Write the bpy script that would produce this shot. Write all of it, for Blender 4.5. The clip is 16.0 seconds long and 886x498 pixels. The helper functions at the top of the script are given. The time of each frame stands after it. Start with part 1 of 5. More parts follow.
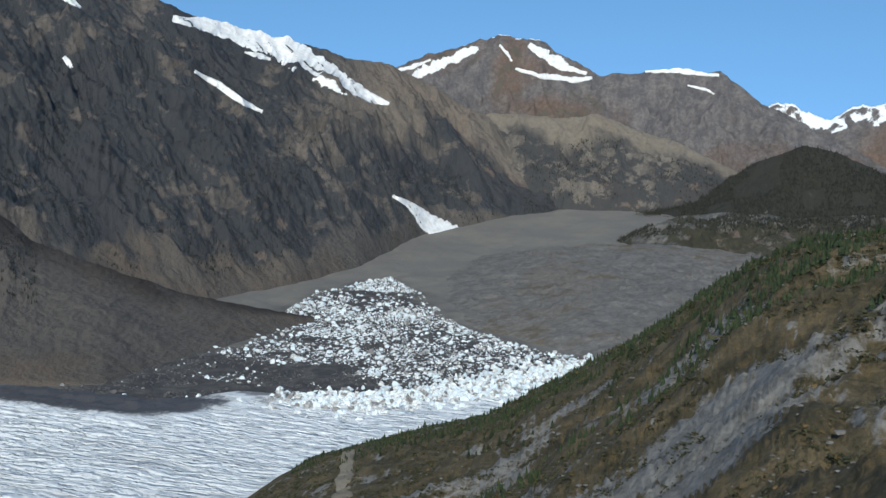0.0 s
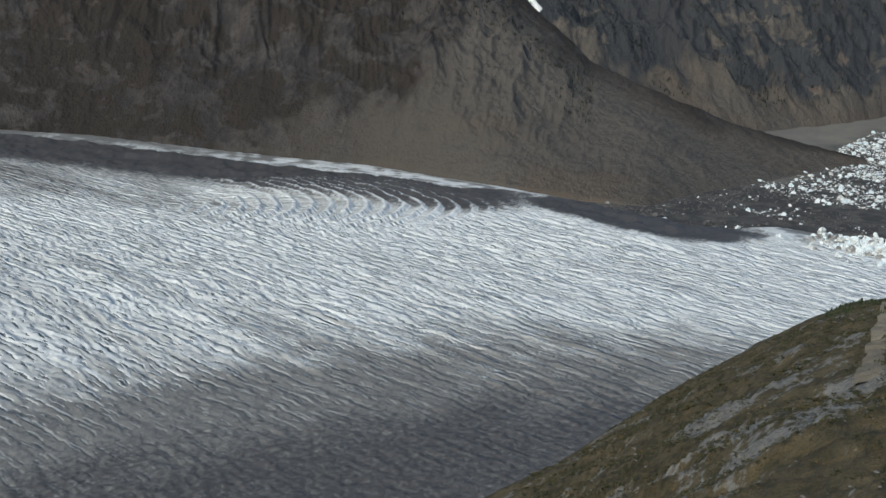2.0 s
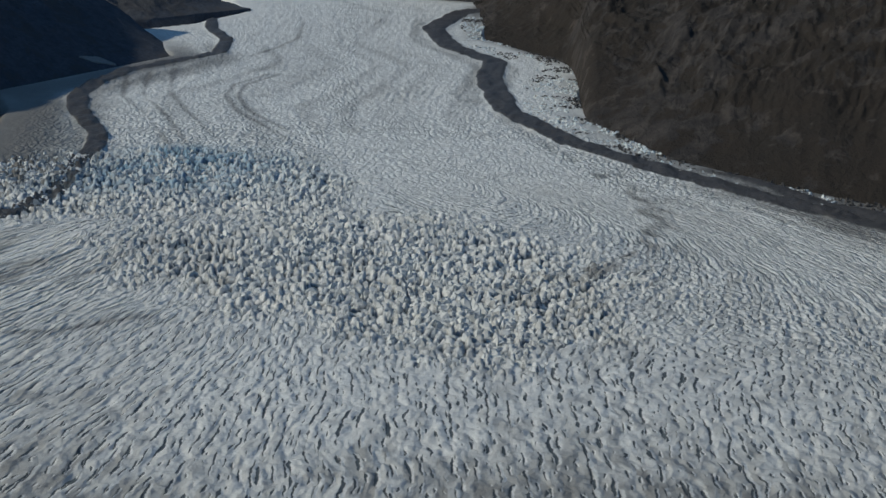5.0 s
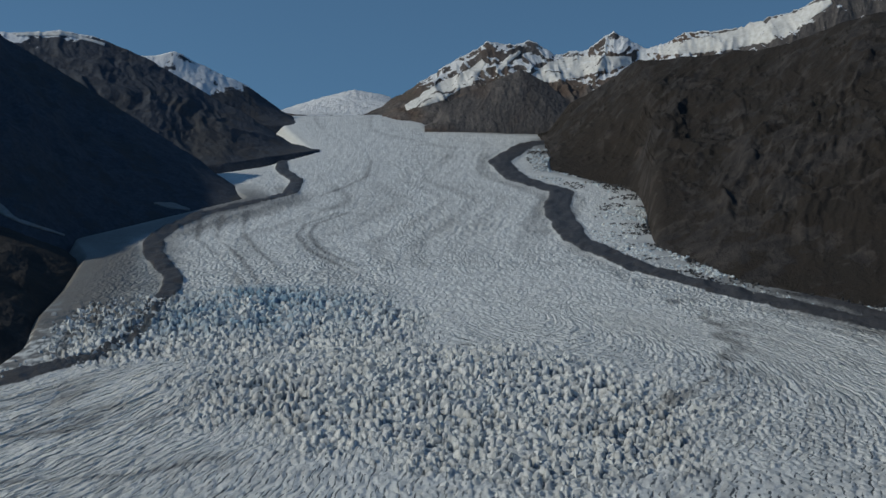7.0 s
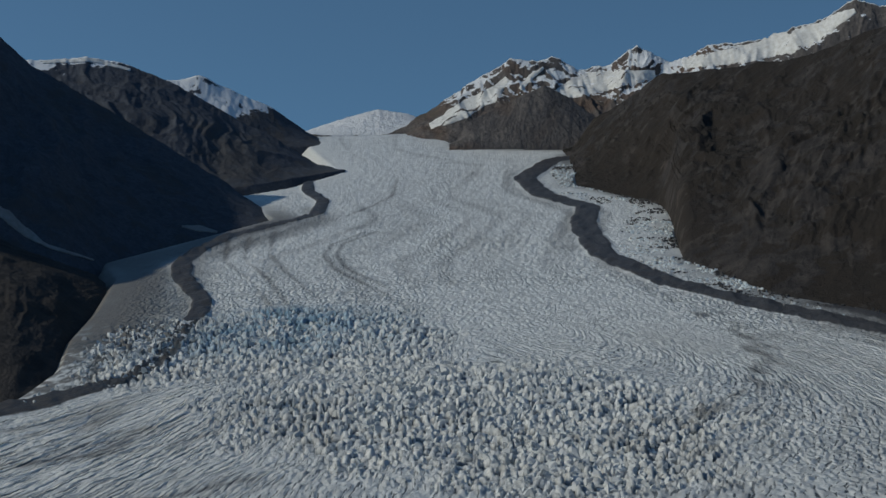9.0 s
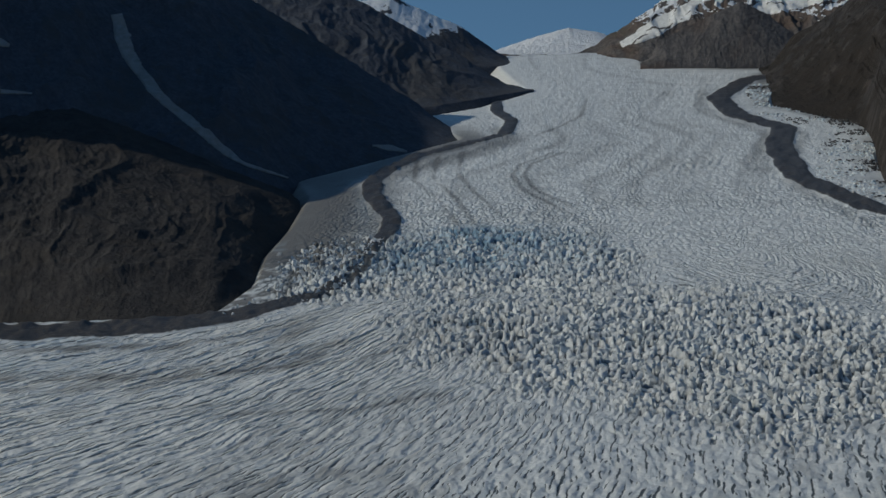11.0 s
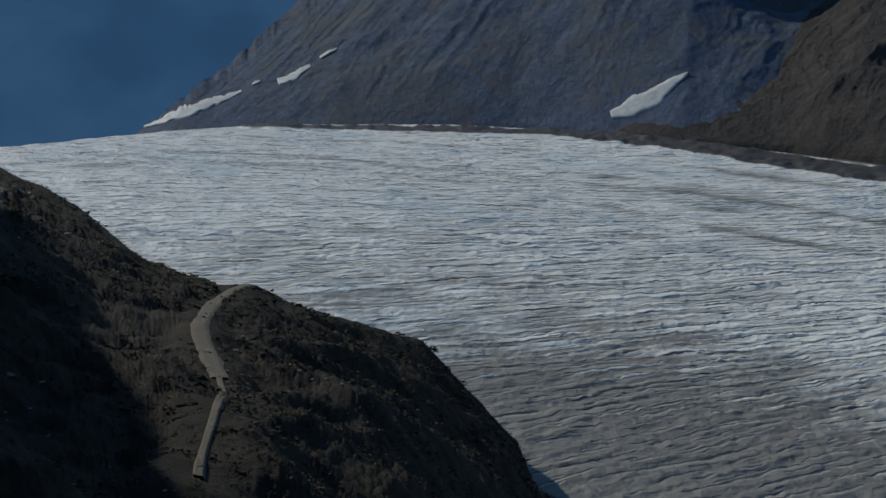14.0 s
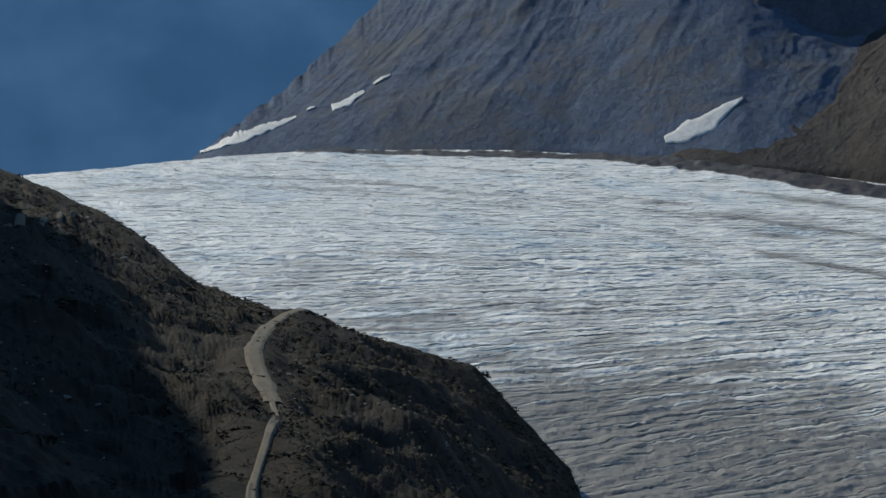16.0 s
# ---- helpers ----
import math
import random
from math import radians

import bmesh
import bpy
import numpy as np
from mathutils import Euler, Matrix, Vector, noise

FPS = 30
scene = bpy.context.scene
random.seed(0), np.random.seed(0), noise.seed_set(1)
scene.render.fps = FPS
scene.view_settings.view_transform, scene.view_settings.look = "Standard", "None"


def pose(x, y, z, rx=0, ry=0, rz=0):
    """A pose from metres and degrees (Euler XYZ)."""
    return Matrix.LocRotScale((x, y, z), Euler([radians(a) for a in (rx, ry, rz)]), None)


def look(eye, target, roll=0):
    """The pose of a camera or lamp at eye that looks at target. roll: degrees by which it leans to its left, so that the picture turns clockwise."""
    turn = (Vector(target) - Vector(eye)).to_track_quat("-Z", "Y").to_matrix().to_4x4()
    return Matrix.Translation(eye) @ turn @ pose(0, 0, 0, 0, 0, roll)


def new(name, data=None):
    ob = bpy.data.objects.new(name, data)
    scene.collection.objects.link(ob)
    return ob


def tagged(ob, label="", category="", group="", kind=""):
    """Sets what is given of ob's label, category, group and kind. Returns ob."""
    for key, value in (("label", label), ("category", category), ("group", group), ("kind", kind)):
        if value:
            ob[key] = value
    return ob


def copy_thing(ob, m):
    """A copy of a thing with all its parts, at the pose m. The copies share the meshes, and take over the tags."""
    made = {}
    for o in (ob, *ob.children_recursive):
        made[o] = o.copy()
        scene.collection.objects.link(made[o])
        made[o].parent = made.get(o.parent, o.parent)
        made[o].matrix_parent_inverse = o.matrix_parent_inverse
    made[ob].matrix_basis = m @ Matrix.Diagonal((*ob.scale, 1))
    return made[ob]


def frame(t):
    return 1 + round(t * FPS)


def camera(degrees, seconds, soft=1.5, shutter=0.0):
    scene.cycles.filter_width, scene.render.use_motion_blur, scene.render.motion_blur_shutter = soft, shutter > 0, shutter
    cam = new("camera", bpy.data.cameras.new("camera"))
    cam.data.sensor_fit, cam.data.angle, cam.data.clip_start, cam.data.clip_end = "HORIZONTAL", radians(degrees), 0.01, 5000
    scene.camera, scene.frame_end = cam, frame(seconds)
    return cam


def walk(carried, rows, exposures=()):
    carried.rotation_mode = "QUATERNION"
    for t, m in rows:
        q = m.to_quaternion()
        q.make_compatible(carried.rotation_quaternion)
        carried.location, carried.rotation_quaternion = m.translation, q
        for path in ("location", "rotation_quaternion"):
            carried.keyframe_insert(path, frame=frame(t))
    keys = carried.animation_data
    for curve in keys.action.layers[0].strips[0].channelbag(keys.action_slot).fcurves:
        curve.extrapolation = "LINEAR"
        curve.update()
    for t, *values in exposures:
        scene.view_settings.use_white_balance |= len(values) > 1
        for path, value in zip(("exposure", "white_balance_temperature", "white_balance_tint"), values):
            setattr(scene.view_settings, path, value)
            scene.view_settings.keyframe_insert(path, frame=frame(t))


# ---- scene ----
# camera: stands on a hillside knoll high above the ice and pans from right to left
EYE_Z = 330.0
cam = camera(38.4, 16.0, 1.5)
PAN = [  # seconds, bearing from +y to the right, tilt, right side up
    (0.0, 76.81, -4.80, 0.68),
    (0.5, 72.83, -6.06, 0.67),
    (1.0, 66.24, -8.78, 0.85),
    (1.5, 60.08, -10.96, 1.57),
    (2.0, 52.61, -13.10, 2.27),
    (2.5, 42.06, -14.33, 2.46),
    (3.0, 32.16, -15.08, 2.83),
    (3.5, 23.13, -16.32, 2.65),
    (4.0, 13.34, -16.18, 2.92),
    (4.5, 8.97, -12.71, 3.21),
    (5.0, 4.19, -10.20, 2.40),
    (5.2, 2.84, -9.44, 1.80),
    (7.3, 0.41, -3.73, -0.34),
    (7.5, -0.00, -3.47, -0.61),
    (8.0, -0.29, -3.44, -1.11),
    (8.2, -0.14, -3.45, -1.19),
    (10.3, -4.53, -4.16, -1.55),
    (10.5, -6.36, -4.78, -1.29),
    (11.0, -8.91, -6.91, -1.26),
    (11.5, -15.04, -10.48, -0.34),
    (12.0, -23.49, -13.11, -0.29),
    (12.5, -31.68, -13.83, -0.54),
    (13.0, -38.54, -13.74, 0.34),
    (13.5, -45.04, -13.39, 0.04),
    (14.0, -49.44, -13.24, -0.43),
    (14.5, -51.70, -12.84, -0.50),
    (15.0, -54.30, -12.70, -0.89),
    (15.5, -54.75, -12.27, -0.86),
    (16.0, -51.86, -12.08, -0.77),
]


def aim(bearing, tilt, lift):
    a, e = radians(bearing), radians(tilt)
    way = Vector((math.sin(a) * math.cos(e), math.cos(a) * math.cos(e), math.sin(e)))
    return look((0, 0, EYE_Z), Vector((0, 0, EYE_Z)) + way * 100, lift)


walk(cam, [(t, aim(b, e, r)) for t, b, e, r in PAN],
     [(0.0, 0.78, 6650, 4), (1.5, 0.72, 7050, 4), (3.0, 0.29, 7300, 4), (5.0, -0.17, 7250, 4), (7.5, -0.4, 7050, 4), (11.0, -0.51, 7100, 4), (12.5, -0.47, 7100, 4),
      (14.5, 0.0, 7100, 4), (15.2, 0.12, 7150, 4), (16.0, 0.45, 7200, 4)])

# light: sun down-valley to the left, clear blue sky
SUN_BEARING, SUN_HEIGHT = -97.0, 31.0
world = bpy.data.worlds.new("world")
scene.world = world
world.use_nodes = True
wn, wl = world.node_tree.nodes, world.node_tree.links
sky = wn.new("ShaderNodeTexSky")
sky.sky_type = "NISHITA"
sky.sun_disc = False
sky.sun_elevation = radians(SUN_HEIGHT)
sky.sun_rotation = radians(SUN_BEARING % 360)
sky.altitude = 1200.0
sky.air_density = 1.0
sky.dust_density = 0.3
sky.ozone_density = 2.5
# mountain air: the deep blue of a higher part of the sky reaches down to the ridges
gaze, lift = wn.new("ShaderNodeTexCoord"), wn.new("ShaderNodeVectorMath")
lift.operation = "ADD"
lift.inputs[1].default_value = (0, 0, 0.34)
wl.new(gaze.outputs["Generated"], lift.inputs[0])
wl.new(lift.outputs[0], sky.inputs[0])
tint = wn.new("ShaderNodeMix")
tint.data_type, tint.blend_type = "RGBA", "MULTIPLY"
tint.inputs[0].default_value = 1.0
tint.inputs[7].default_value = (0.72, 0.97, 1.05, 1)
wl.new(sky.outputs[0], tint.inputs[6])
wl.new(tint.outputs[2], wn["Background"].inputs[0])
wn["Background"].inputs[1].default_value = 0.12
sun_data = bpy.data.lights.new("sun", "SUN")
sun_data.energy = 2.5
sun_data.angle = radians(0.5)
sun_data.color = (1.0, 0.97, 0.92)
sun = new("sun", sun_data)
a_, e_ = radians(SUN_BEARING), radians(SUN_HEIGHT)
sun.matrix_world = look((4000 * math.sin(a_) * math.cos(e_), 4000 * math.cos(a_) * math.cos(e_), 4000 * math.sin(e_)), (0, 0, 0))


# ---------- noise on arrays ----------
def hash01(ix, iy, seed):
    h = (ix.astype(np.int64) * 374761393 + iy.astype(np.int64) * 668265263 + seed * 1442695041) & 0xFFFFFFFF
    h = ((h ^ (h >> 13)) * 1274126177) & 0xFFFFFFFF
    h = ((h ^ (h >> 16)) * 2246822519) & 0xFFFFFFFF
    return ((h ^ (h >> 15)) & 0xFFFF) / 65535.0


def vnoise(x, y, seed=0):
    """Smooth noise, 0 to 1, one lump a unit."""
    ix, iy = np.floor(x), np.floor(y)
    fx, fy = x - ix, y - iy
    fx, fy = fx * fx * fx * (fx * (fx * 6 - 15) + 10), fy * fy * fy * (fy * (fy * 6 - 15) + 10)
    a, b = hash01(ix, iy, seed), hash01(ix + 1, iy, seed)
    c, d = hash01(ix, iy + 1, seed), hash01(ix + 1, iy + 1, seed)
    return (a + (b - a) * fx) * (1 - fy) + (c + (d - c) * fx) * fy


def fbm(x, y, octaves=4, seed=0, gain=0.5):
    total, amp, norm = 0.0, 1.0, 0.0
    for o in range(octaves):
        total = total + amp * (vnoise(x * 2.03 ** o + 17.3 * o, y * 2.03 ** o - 9.1 * o, seed + o) - 0.5)
        norm += amp
        amp *= gain
    return total / norm * 2


def ridged(x, y, octaves=4, seed=0, gain=0.5):
    total, amp, norm = 0.0, 1.0, 0.0
    for o in range(octaves):
        n = 1 - np.abs(2 * vnoise(x * 2.07 ** o + 31.7 * o, y * 2.07 ** o + 4.9 * o, seed + o) - 1)
        total = total + amp * n * n
        norm += amp
        amp *= gain
    return total / norm


def worley(x, y, seed=0):
    """Distances to the nearest and second nearest scattered point, the nearest's own number, and the offset from it."""
    ix, iy = np.floor(x), np.floor(y)
    d1 = np.full(x.shape, 9.0)
    d2 = np.full(x.shape, 9.0)
    own = np.zeros(x.shape)
    dx, dy = np.zeros(x.shape), np.zeros(x.shape)
    for ox in (-1, 0, 1):
        for oy in (-1, 0, 1):
            px, py = ix + ox, iy + oy
            qx, qy = x - px - hash01(px, py, seed), y - py - hash01(px, py, seed + 7)
            d = np.hypot(qx, qy)
            near = d < d1
            d2 = np.where(near, d1, np.minimum(d2, d))
            own = np.where(near, hash01(px, py, seed + 13), own)
            dx, dy = np.where(near, qx, dx), np.where(near, qy, dy)
            d1 = np.where(near, d, d1)
    return d1, d2, own, dx, dy


def smooth(a, b, x):
    u = np.clip((x - a) / (b - a), 0, 1)
    return u * u * (3 - 2 * u)


def line_distance(x, y, line):
    """Distance of each place to a polyline in plan, and how far along it, 0 to 1."""
    best = np.full(x.shape, 1e9)
    along = np.zeros(x.shape)
    n = len(line) - 1
    for i in range(n):
        (ax, ay), (bx, by) = line[i], line[i + 1]
        dx, dy = bx - ax, by - ay
        u = np.clip(((x - ax) * dx + (y - ay) * dy) / (dx * dx + dy * dy), 0, 1)
        d = np.hypot(x - ax - u * dx, y - ay - u * dy)
        along = np.where(d < best, (i + u) / n, along)
        best = np.minimum(best, d)
    return best, along


def soften(values, width):
    """Running mean over a row of numbers."""
    n = max(1, int(width))
    pad = np.concatenate([np.full(n, values[0]), values, np.full(n, values[-1])])
    k = np.hanning(2 * n + 3)[1:-1]
    return np.convolve(pad, k / k.sum(), "valid")


def inside(x, y, outline):
    res = np.zeros(x.shape, bool)
    for (ax, ay), (bx, by) in zip(outline, outline[1:] + outline[:1]):
        if ay != by:
            res ^= ((ay > y) != (by > y)) & (x < (bx - ax) * (y - ay) / (by - ay) + ax)
    return res


def grid_mesh(name, X, Y, Z, mat, keep=None, wrap=False, layers=None):
    """A sheet of quads over a grid of places, with optional named layers of one number a vertex."""
    rows, cols = X.shape
    co = np.stack([X, Y, Z], -1).reshape(-1, 3)
    idx = np.arange(rows * cols).reshape(rows, cols)
    nxt = np.roll(idx, -1, 1) if wrap else idx[:, 1:]
    cur = idx if wrap else idx[:, :-1]
    quads = np.stack([cur[:-1], nxt[:-1], nxt[1:], cur[1:]], -1).reshape(-1, 4)
    if keep is not None:
        k = keep.reshape(-1)
        quads = quads[k[quads].any(1)]
        used = np.zeros(len(co), bool)
        used[quads.reshape(-1)] = True
        remap = np.cumsum(used) - 1
        quads = remap[quads]
        co = co[used]
    else:
        used = np.ones(len(co), bool)
    me = bpy.data.meshes.new(name)
    me.vertices.add(len(co))
    me.vertices.foreach_set("co", co.astype(np.float32).reshape(-1))
    me.loops.add(quads.size)
    me.loops.foreach_set("vertex_index", quads.astype(np.int32).reshape(-1))
    me.polygons.add(len(quads))
    me.polygons.foreach_set("loop_start", np.arange(0, quads.size, 4, dtype=np.int32))
    me.update(calc_edges=True)
    me.polygons.foreach_set("use_smooth", np.ones(len(quads), bool))
    for key, values in (layers or {}).items():
        at = me.attributes.new(key, "FLOAT", "POINT")
        at.data.foreach_set("value", values.reshape(-1)[used].astype(np.float32))
    me.materials.append(mat)
    return new(name, me)


# ---------- materials ----------
class Shader:
    """A small helper to string nodes together."""

    def __init__(self, name, rough=0.9):
        self.mat = bpy.data.materials.new(name)
        self.mat.use_nodes = True
        self.tree = self.mat.node_tree
        self.bsdf = self.tree.nodes["Principled BSDF"]
        self.bsdf.inputs["Roughness"].default_value = rough
        self.bsdf.inputs["Specular IOR Level"].default_value = 0.25
        geo = self.tree.nodes.new("ShaderNodeNewGeometry")
        self.place, self.normal = geo.outputs["Position"], geo.outputs["Normal"]

    def put(self, socket, value):
        if isinstance(value, bpy.types.NodeSocket):
            self.tree.links.new(value, socket)
        elif isinstance(value, tuple) and len(value) == 3 and socket.type == "RGBA":
            socket.default_value = (*value, 1)
        else:
            socket.default_value = value

    def math(self, op, a, b=0.0, clamp=False):
        n = self.tree.nodes.new("ShaderNodeMath")
        n.operation, n.use_clamp = op, clamp
        self.put(n.inputs[0], a)
        self.put(n.inputs[1], b)
        return n.outputs[0]

    def stretch(self, v, factors):
        n = self.tree.nodes.new("ShaderNodeVectorMath")
        n.operation = "MULTIPLY"
        self.put(n.inputs[0], v)
        n.inputs[1].default_value = factors
        return n.outputs[0]

    def noise(self, size, detail=6.0, rough=0.6, v=None, warp=0.0):
        n = self.tree.nodes.new("ShaderNodeTexNoise")
        self.put(n.inputs["Vector"], v or self.place)
        n.inputs["Scale"].default_value = 1.0 / size
        n.inputs["Detail"].default_value = detail
        n.inputs["Roughness"].default_value = rough
        n.inputs["Distortion"].default_value = warp
        return n.outputs["Fac"]

    def cells(self, size, feature="F1", v=None):
        n = self.tree.nodes.new("ShaderNodeTexVoronoi")
        n.feature = feature
        self.put(n.inputs["Vector"], v or self.place)
        n.inputs["Scale"].default_value = 1.0 / size
        return n.outputs["Distance"]

    def range(self, v, a, b, to_a=0.0, to_b=1.0):
        n = self.tree.nodes.new("ShaderNodeMapRange")
        n.interpolation_type = "SMOOTHSTEP"
        self.put(n.inputs["Value"], v)
        for key, value in (("From Min", a), ("From Max", b), ("To Min", to_a), ("To Max", to_b)):
            n.inputs[key].default_value = value
        return n.outputs["Result"]

    def mix(self, f, a, b):
        n = self.tree.nodes.new("ShaderNodeMix")
        n.data_type = "RGBA"
        self.put(n.inputs[0], f)
        self.put(n.inputs[6], a)
        self.put(n.inputs[7], b)
        return n.outputs[2]

    def layer(self, name):
        n = self.tree.nodes.new("ShaderNodeAttribute")
        n.attribute_name = name
        return n.outputs["Fac"]

    def up(self):
        n = self.tree.nodes.new("ShaderNodeSeparateXYZ")
        self.put(n.inputs[0], self.normal)
        return n.outputs[2]

    def height(self):
        n = self.tree.nodes.new("ShaderNodeSeparateXYZ")
        self.put(n.inputs[0], self.place)
        return n.outputs[2]

    def bump(self, h, distance, strength=1.0, under=None):
        n = self.tree.nodes.new("ShaderNodeBump")
        n.inputs["Strength"].default_value = strength
        n.inputs["Distance"].default_value = distance
        self.put(n.inputs["Height"], h)
        if under:
            self.put(n.inputs["Normal"], under)
        return n.outputs[0]

    def done(self, colour, normal=None):
        self.put(self.bsdf.inputs["Base Color"], colour)
        if normal:
            self.put(self.bsdf.inputs["Normal"], normal)
        return self.mat


def rock_material(name, pale, dark, growth, growth_share, rust=(0.17, 0.105, 0.07), grain=1.0, relief=1.0, belts=0.5):
    """Bare rock with low growth in the gentler, sheltered parts, scree and rusty stains."""
    s = Shader(name)
    big = s.noise(260 * grain, 5, 0.55, warp=0.6)
    mid = s.noise(46 * grain, 8, 0.62, warp=0.4)
    fine = s.noise(9 * grain, 8, 0.7)
    streak = s.noise(30 * grain, 8, 0.65, v=s.stretch(s.place, (1.0, 1.0, 0.22)))
    col = s.mix(s.range(streak, 0.36, 0.66), dark, pale)
    col = s.mix(s.math("MULTIPLY", s.range(big, 0.48, 0.68), 0.7), col, rust)
    col = s.mix(s.range(fine, 0.3, 0.72), s.mix(0.45, col, (0.02, 0.02, 0.022)), col)
    # growth
    g = s.math("ADD", s.math("MULTIPLY", mid, 0.75), s.math("MULTIPLY", big, belts))
    g = s.math("ADD", g, s.math("MULTIPLY", fine, 0.25))
    g = s.math("ADD", g, s.math("MULTIPLY", s.up(), 0.12))
    edge = 0.99 - 0.34 * growth_share + 0.5 * (belts - 0.5)
    g = s.math("MULTIPLY", s.range(g, edge, edge + 0.05), s.math("SUBTRACT", 1.0, s.layer("bald")))
    col = s.mix(s.math("MULTIPLY", s.layer("bald"), 0.6), col, s.mix(fine, (pale[0] * 0.9, pale[1] * 0.86, pale[2] * 0.8), (pale[0] * 1.3, pale[1] * 1.27, pale[2] * 1.2)))
    tint = s.mix(s.noise(70, 3), growth, (growth[0] * 1.7, growth[1] * 1.35, growth[2] * 1.2))
    col = s.mix(s.math("MULTIPLY", g, 0.92), col, tint)
    # loose debris low down, where the layer says so
    gravel = s.mix(s.noise(3.0, 8, 0.75), (0.068, 0.061, 0.054), (0.132, 0.118, 0.104))
    gravel = s.mix(s.range(big, 0.5, 0.68, 0.0, 0.5), gravel, (0.115, 0.085, 0.062))
    gravel = s.mix(s.range(streak, 0.52, 0.7, 0.0, 0.5), gravel, (0.06, 0.055, 0.05))
    col = s.mix(s.math("MULTIPLY", s.layer("scree"), s.range(mid, 0.25, 0.55, 0.75, 1.0)), col, gravel)
    snow = s.math("ADD", s.layer("snow"), s.math("MULTIPLY", s.math("SUBTRACT", mid, 0.5), 0.9))
    snow = s.math("ADD", snow, s.math("MULTIPLY", s.math("SUBTRACT", s.up(), 0.75), 0.9))
    snow = s.range(snow, 0.5, 0.56)
    col = s.mix(snow, col, (0.82, 0.84, 0.87))
    n = s.bump(streak, 14.0 * grain * relief, 0.9)
    n = s.bump(fine, 3.5 * grain * relief, 0.8, n)
    return s.done(col, n)


def ice_material(name):
    """Bare glacier ice: cushions between cracks that follow the spreading flow, dust, stones and blue breaks, with
    painted crack shade and sunlit lips.
    """
    s = Shader(name, 0.42)
    s.bsdf.inputs["Specular IOR Level"].default_value = 0.4
    fine = s.noise(5, 8, 0.7)
    mid = s.noise(60, 6, 0.6, warp=0.5)
    lane = s.math("ADD", s.layer("lane"), s.math("MULTIPLY", s.math("SUBTRACT", s.noise(34, 3, 0.55), 0.5), 0.30))
    lane = s.math("ADD", lane, s.math("MULTIPLY", s.math("SUBTRACT", s.noise(7, 3, 0.6), 0.5), 0.17))
    run = s.layer("run")

    def flow(across, along, number):
        c = s.tree.nodes.new("ShaderNodeCombineXYZ")
        s.put(c.inputs[0], s.math("ADD", s.math("MULTIPLY", lane, across), 13.7 * number))
        s.put(c.inputs[1], s.math("ADD", s.math("MULTIPLY", run, along), 7.3 * number))
        return c.outputs[0]

    def edge(v):
        n = s.tree.nodes.new("ShaderNodeTexVoronoi")
        n.voronoi_dimensions, n.feature = "2D", "DISTANCE_TO_EDGE"
        s.put(n.inputs["Vector"], v)
        n.inputs["Scale"].default_value = 1.0
        return n.outputs["Distance"]

    def dashes(row, along, number, scale):
        c = s.tree.nodes.new("ShaderNodeCombineXYZ")
        s.put(c.inputs[0], s.math("ADD", s.math("MULTIPLY", row, 7.31), 13.7 * number))
        s.put(c.inputs[1], s.math("MULTIPLY", run, along))
        o = s.tree.nodes.new("ShaderNodeTexNoise")
        o.noise_dimensions = "2D"
        s.put(o.inputs["Vector"], c.outputs[0])
        o.inputs["Scale"].default_value = scale
        o.inputs["Detail"].default_value = 1.5
        return o.outputs["Fac"]

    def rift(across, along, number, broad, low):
        """Separate cracks lying along the flow, pointed at both ends, and the pale sunlit lip along one side of each.
        broad in rows.
        """
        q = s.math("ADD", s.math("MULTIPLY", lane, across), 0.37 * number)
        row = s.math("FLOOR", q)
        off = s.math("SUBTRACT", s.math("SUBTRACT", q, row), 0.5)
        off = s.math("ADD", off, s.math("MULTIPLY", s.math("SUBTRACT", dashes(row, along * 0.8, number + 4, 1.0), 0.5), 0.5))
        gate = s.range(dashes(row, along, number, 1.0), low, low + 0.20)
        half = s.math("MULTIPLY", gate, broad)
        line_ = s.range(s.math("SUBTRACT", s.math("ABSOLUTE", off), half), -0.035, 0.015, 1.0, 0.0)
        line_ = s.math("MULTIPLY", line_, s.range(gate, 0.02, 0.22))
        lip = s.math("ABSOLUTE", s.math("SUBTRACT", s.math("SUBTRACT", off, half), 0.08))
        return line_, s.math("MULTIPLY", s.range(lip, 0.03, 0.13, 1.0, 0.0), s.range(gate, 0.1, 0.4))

    a_line, a_lip = rift(1.75, 2.2, 1, 0.11, 0.48)
    b_line, b_lip = rift(2.6, 4.0, 2, 0.12, 0.50)
    c_line, c_lip = rift(1.3, 1.3, 3, 0.055, 0.51)
    a_line, a_lip = s.math("MAXIMUM", a_line, c_line), s.math("MAXIMUM", a_lip, c_lip)
    a_dist, b_dist = edge(flow(1.0, 1.3, 1)), edge(flow(1.9, 2.6, 2))
    calm = s.layer("cracked")
    line = s.math("MULTIPLY", s.math("MAXIMUM", a_line, b_line), calm)
    rim = s.math("MULTIPLY", s.math("MAXIMUM", a_lip, b_lip), calm)
    cushion = s.math("ADD", s.range(a_dist, 0.0, 0.30), s.math("MULTIPLY", s.range(b_dist, 0.0, 0.35), 0.45))
    swell = s.math("SUBTRACT", s.math("MULTIPLY", cushion, 0.22), s.math("MULTIPLY", line, 0.55))
    swell = s.math("MULTIPLY", swell, calm)
    # pressure ripples across the arms
    drift = s.math("ADD", s.math("MULTIPLY", s.noise(70, 3, 0.5), 5.0), s.math("MULTIPLY", s.noise(16, 3, 0.6), 1.1))
    waves = None
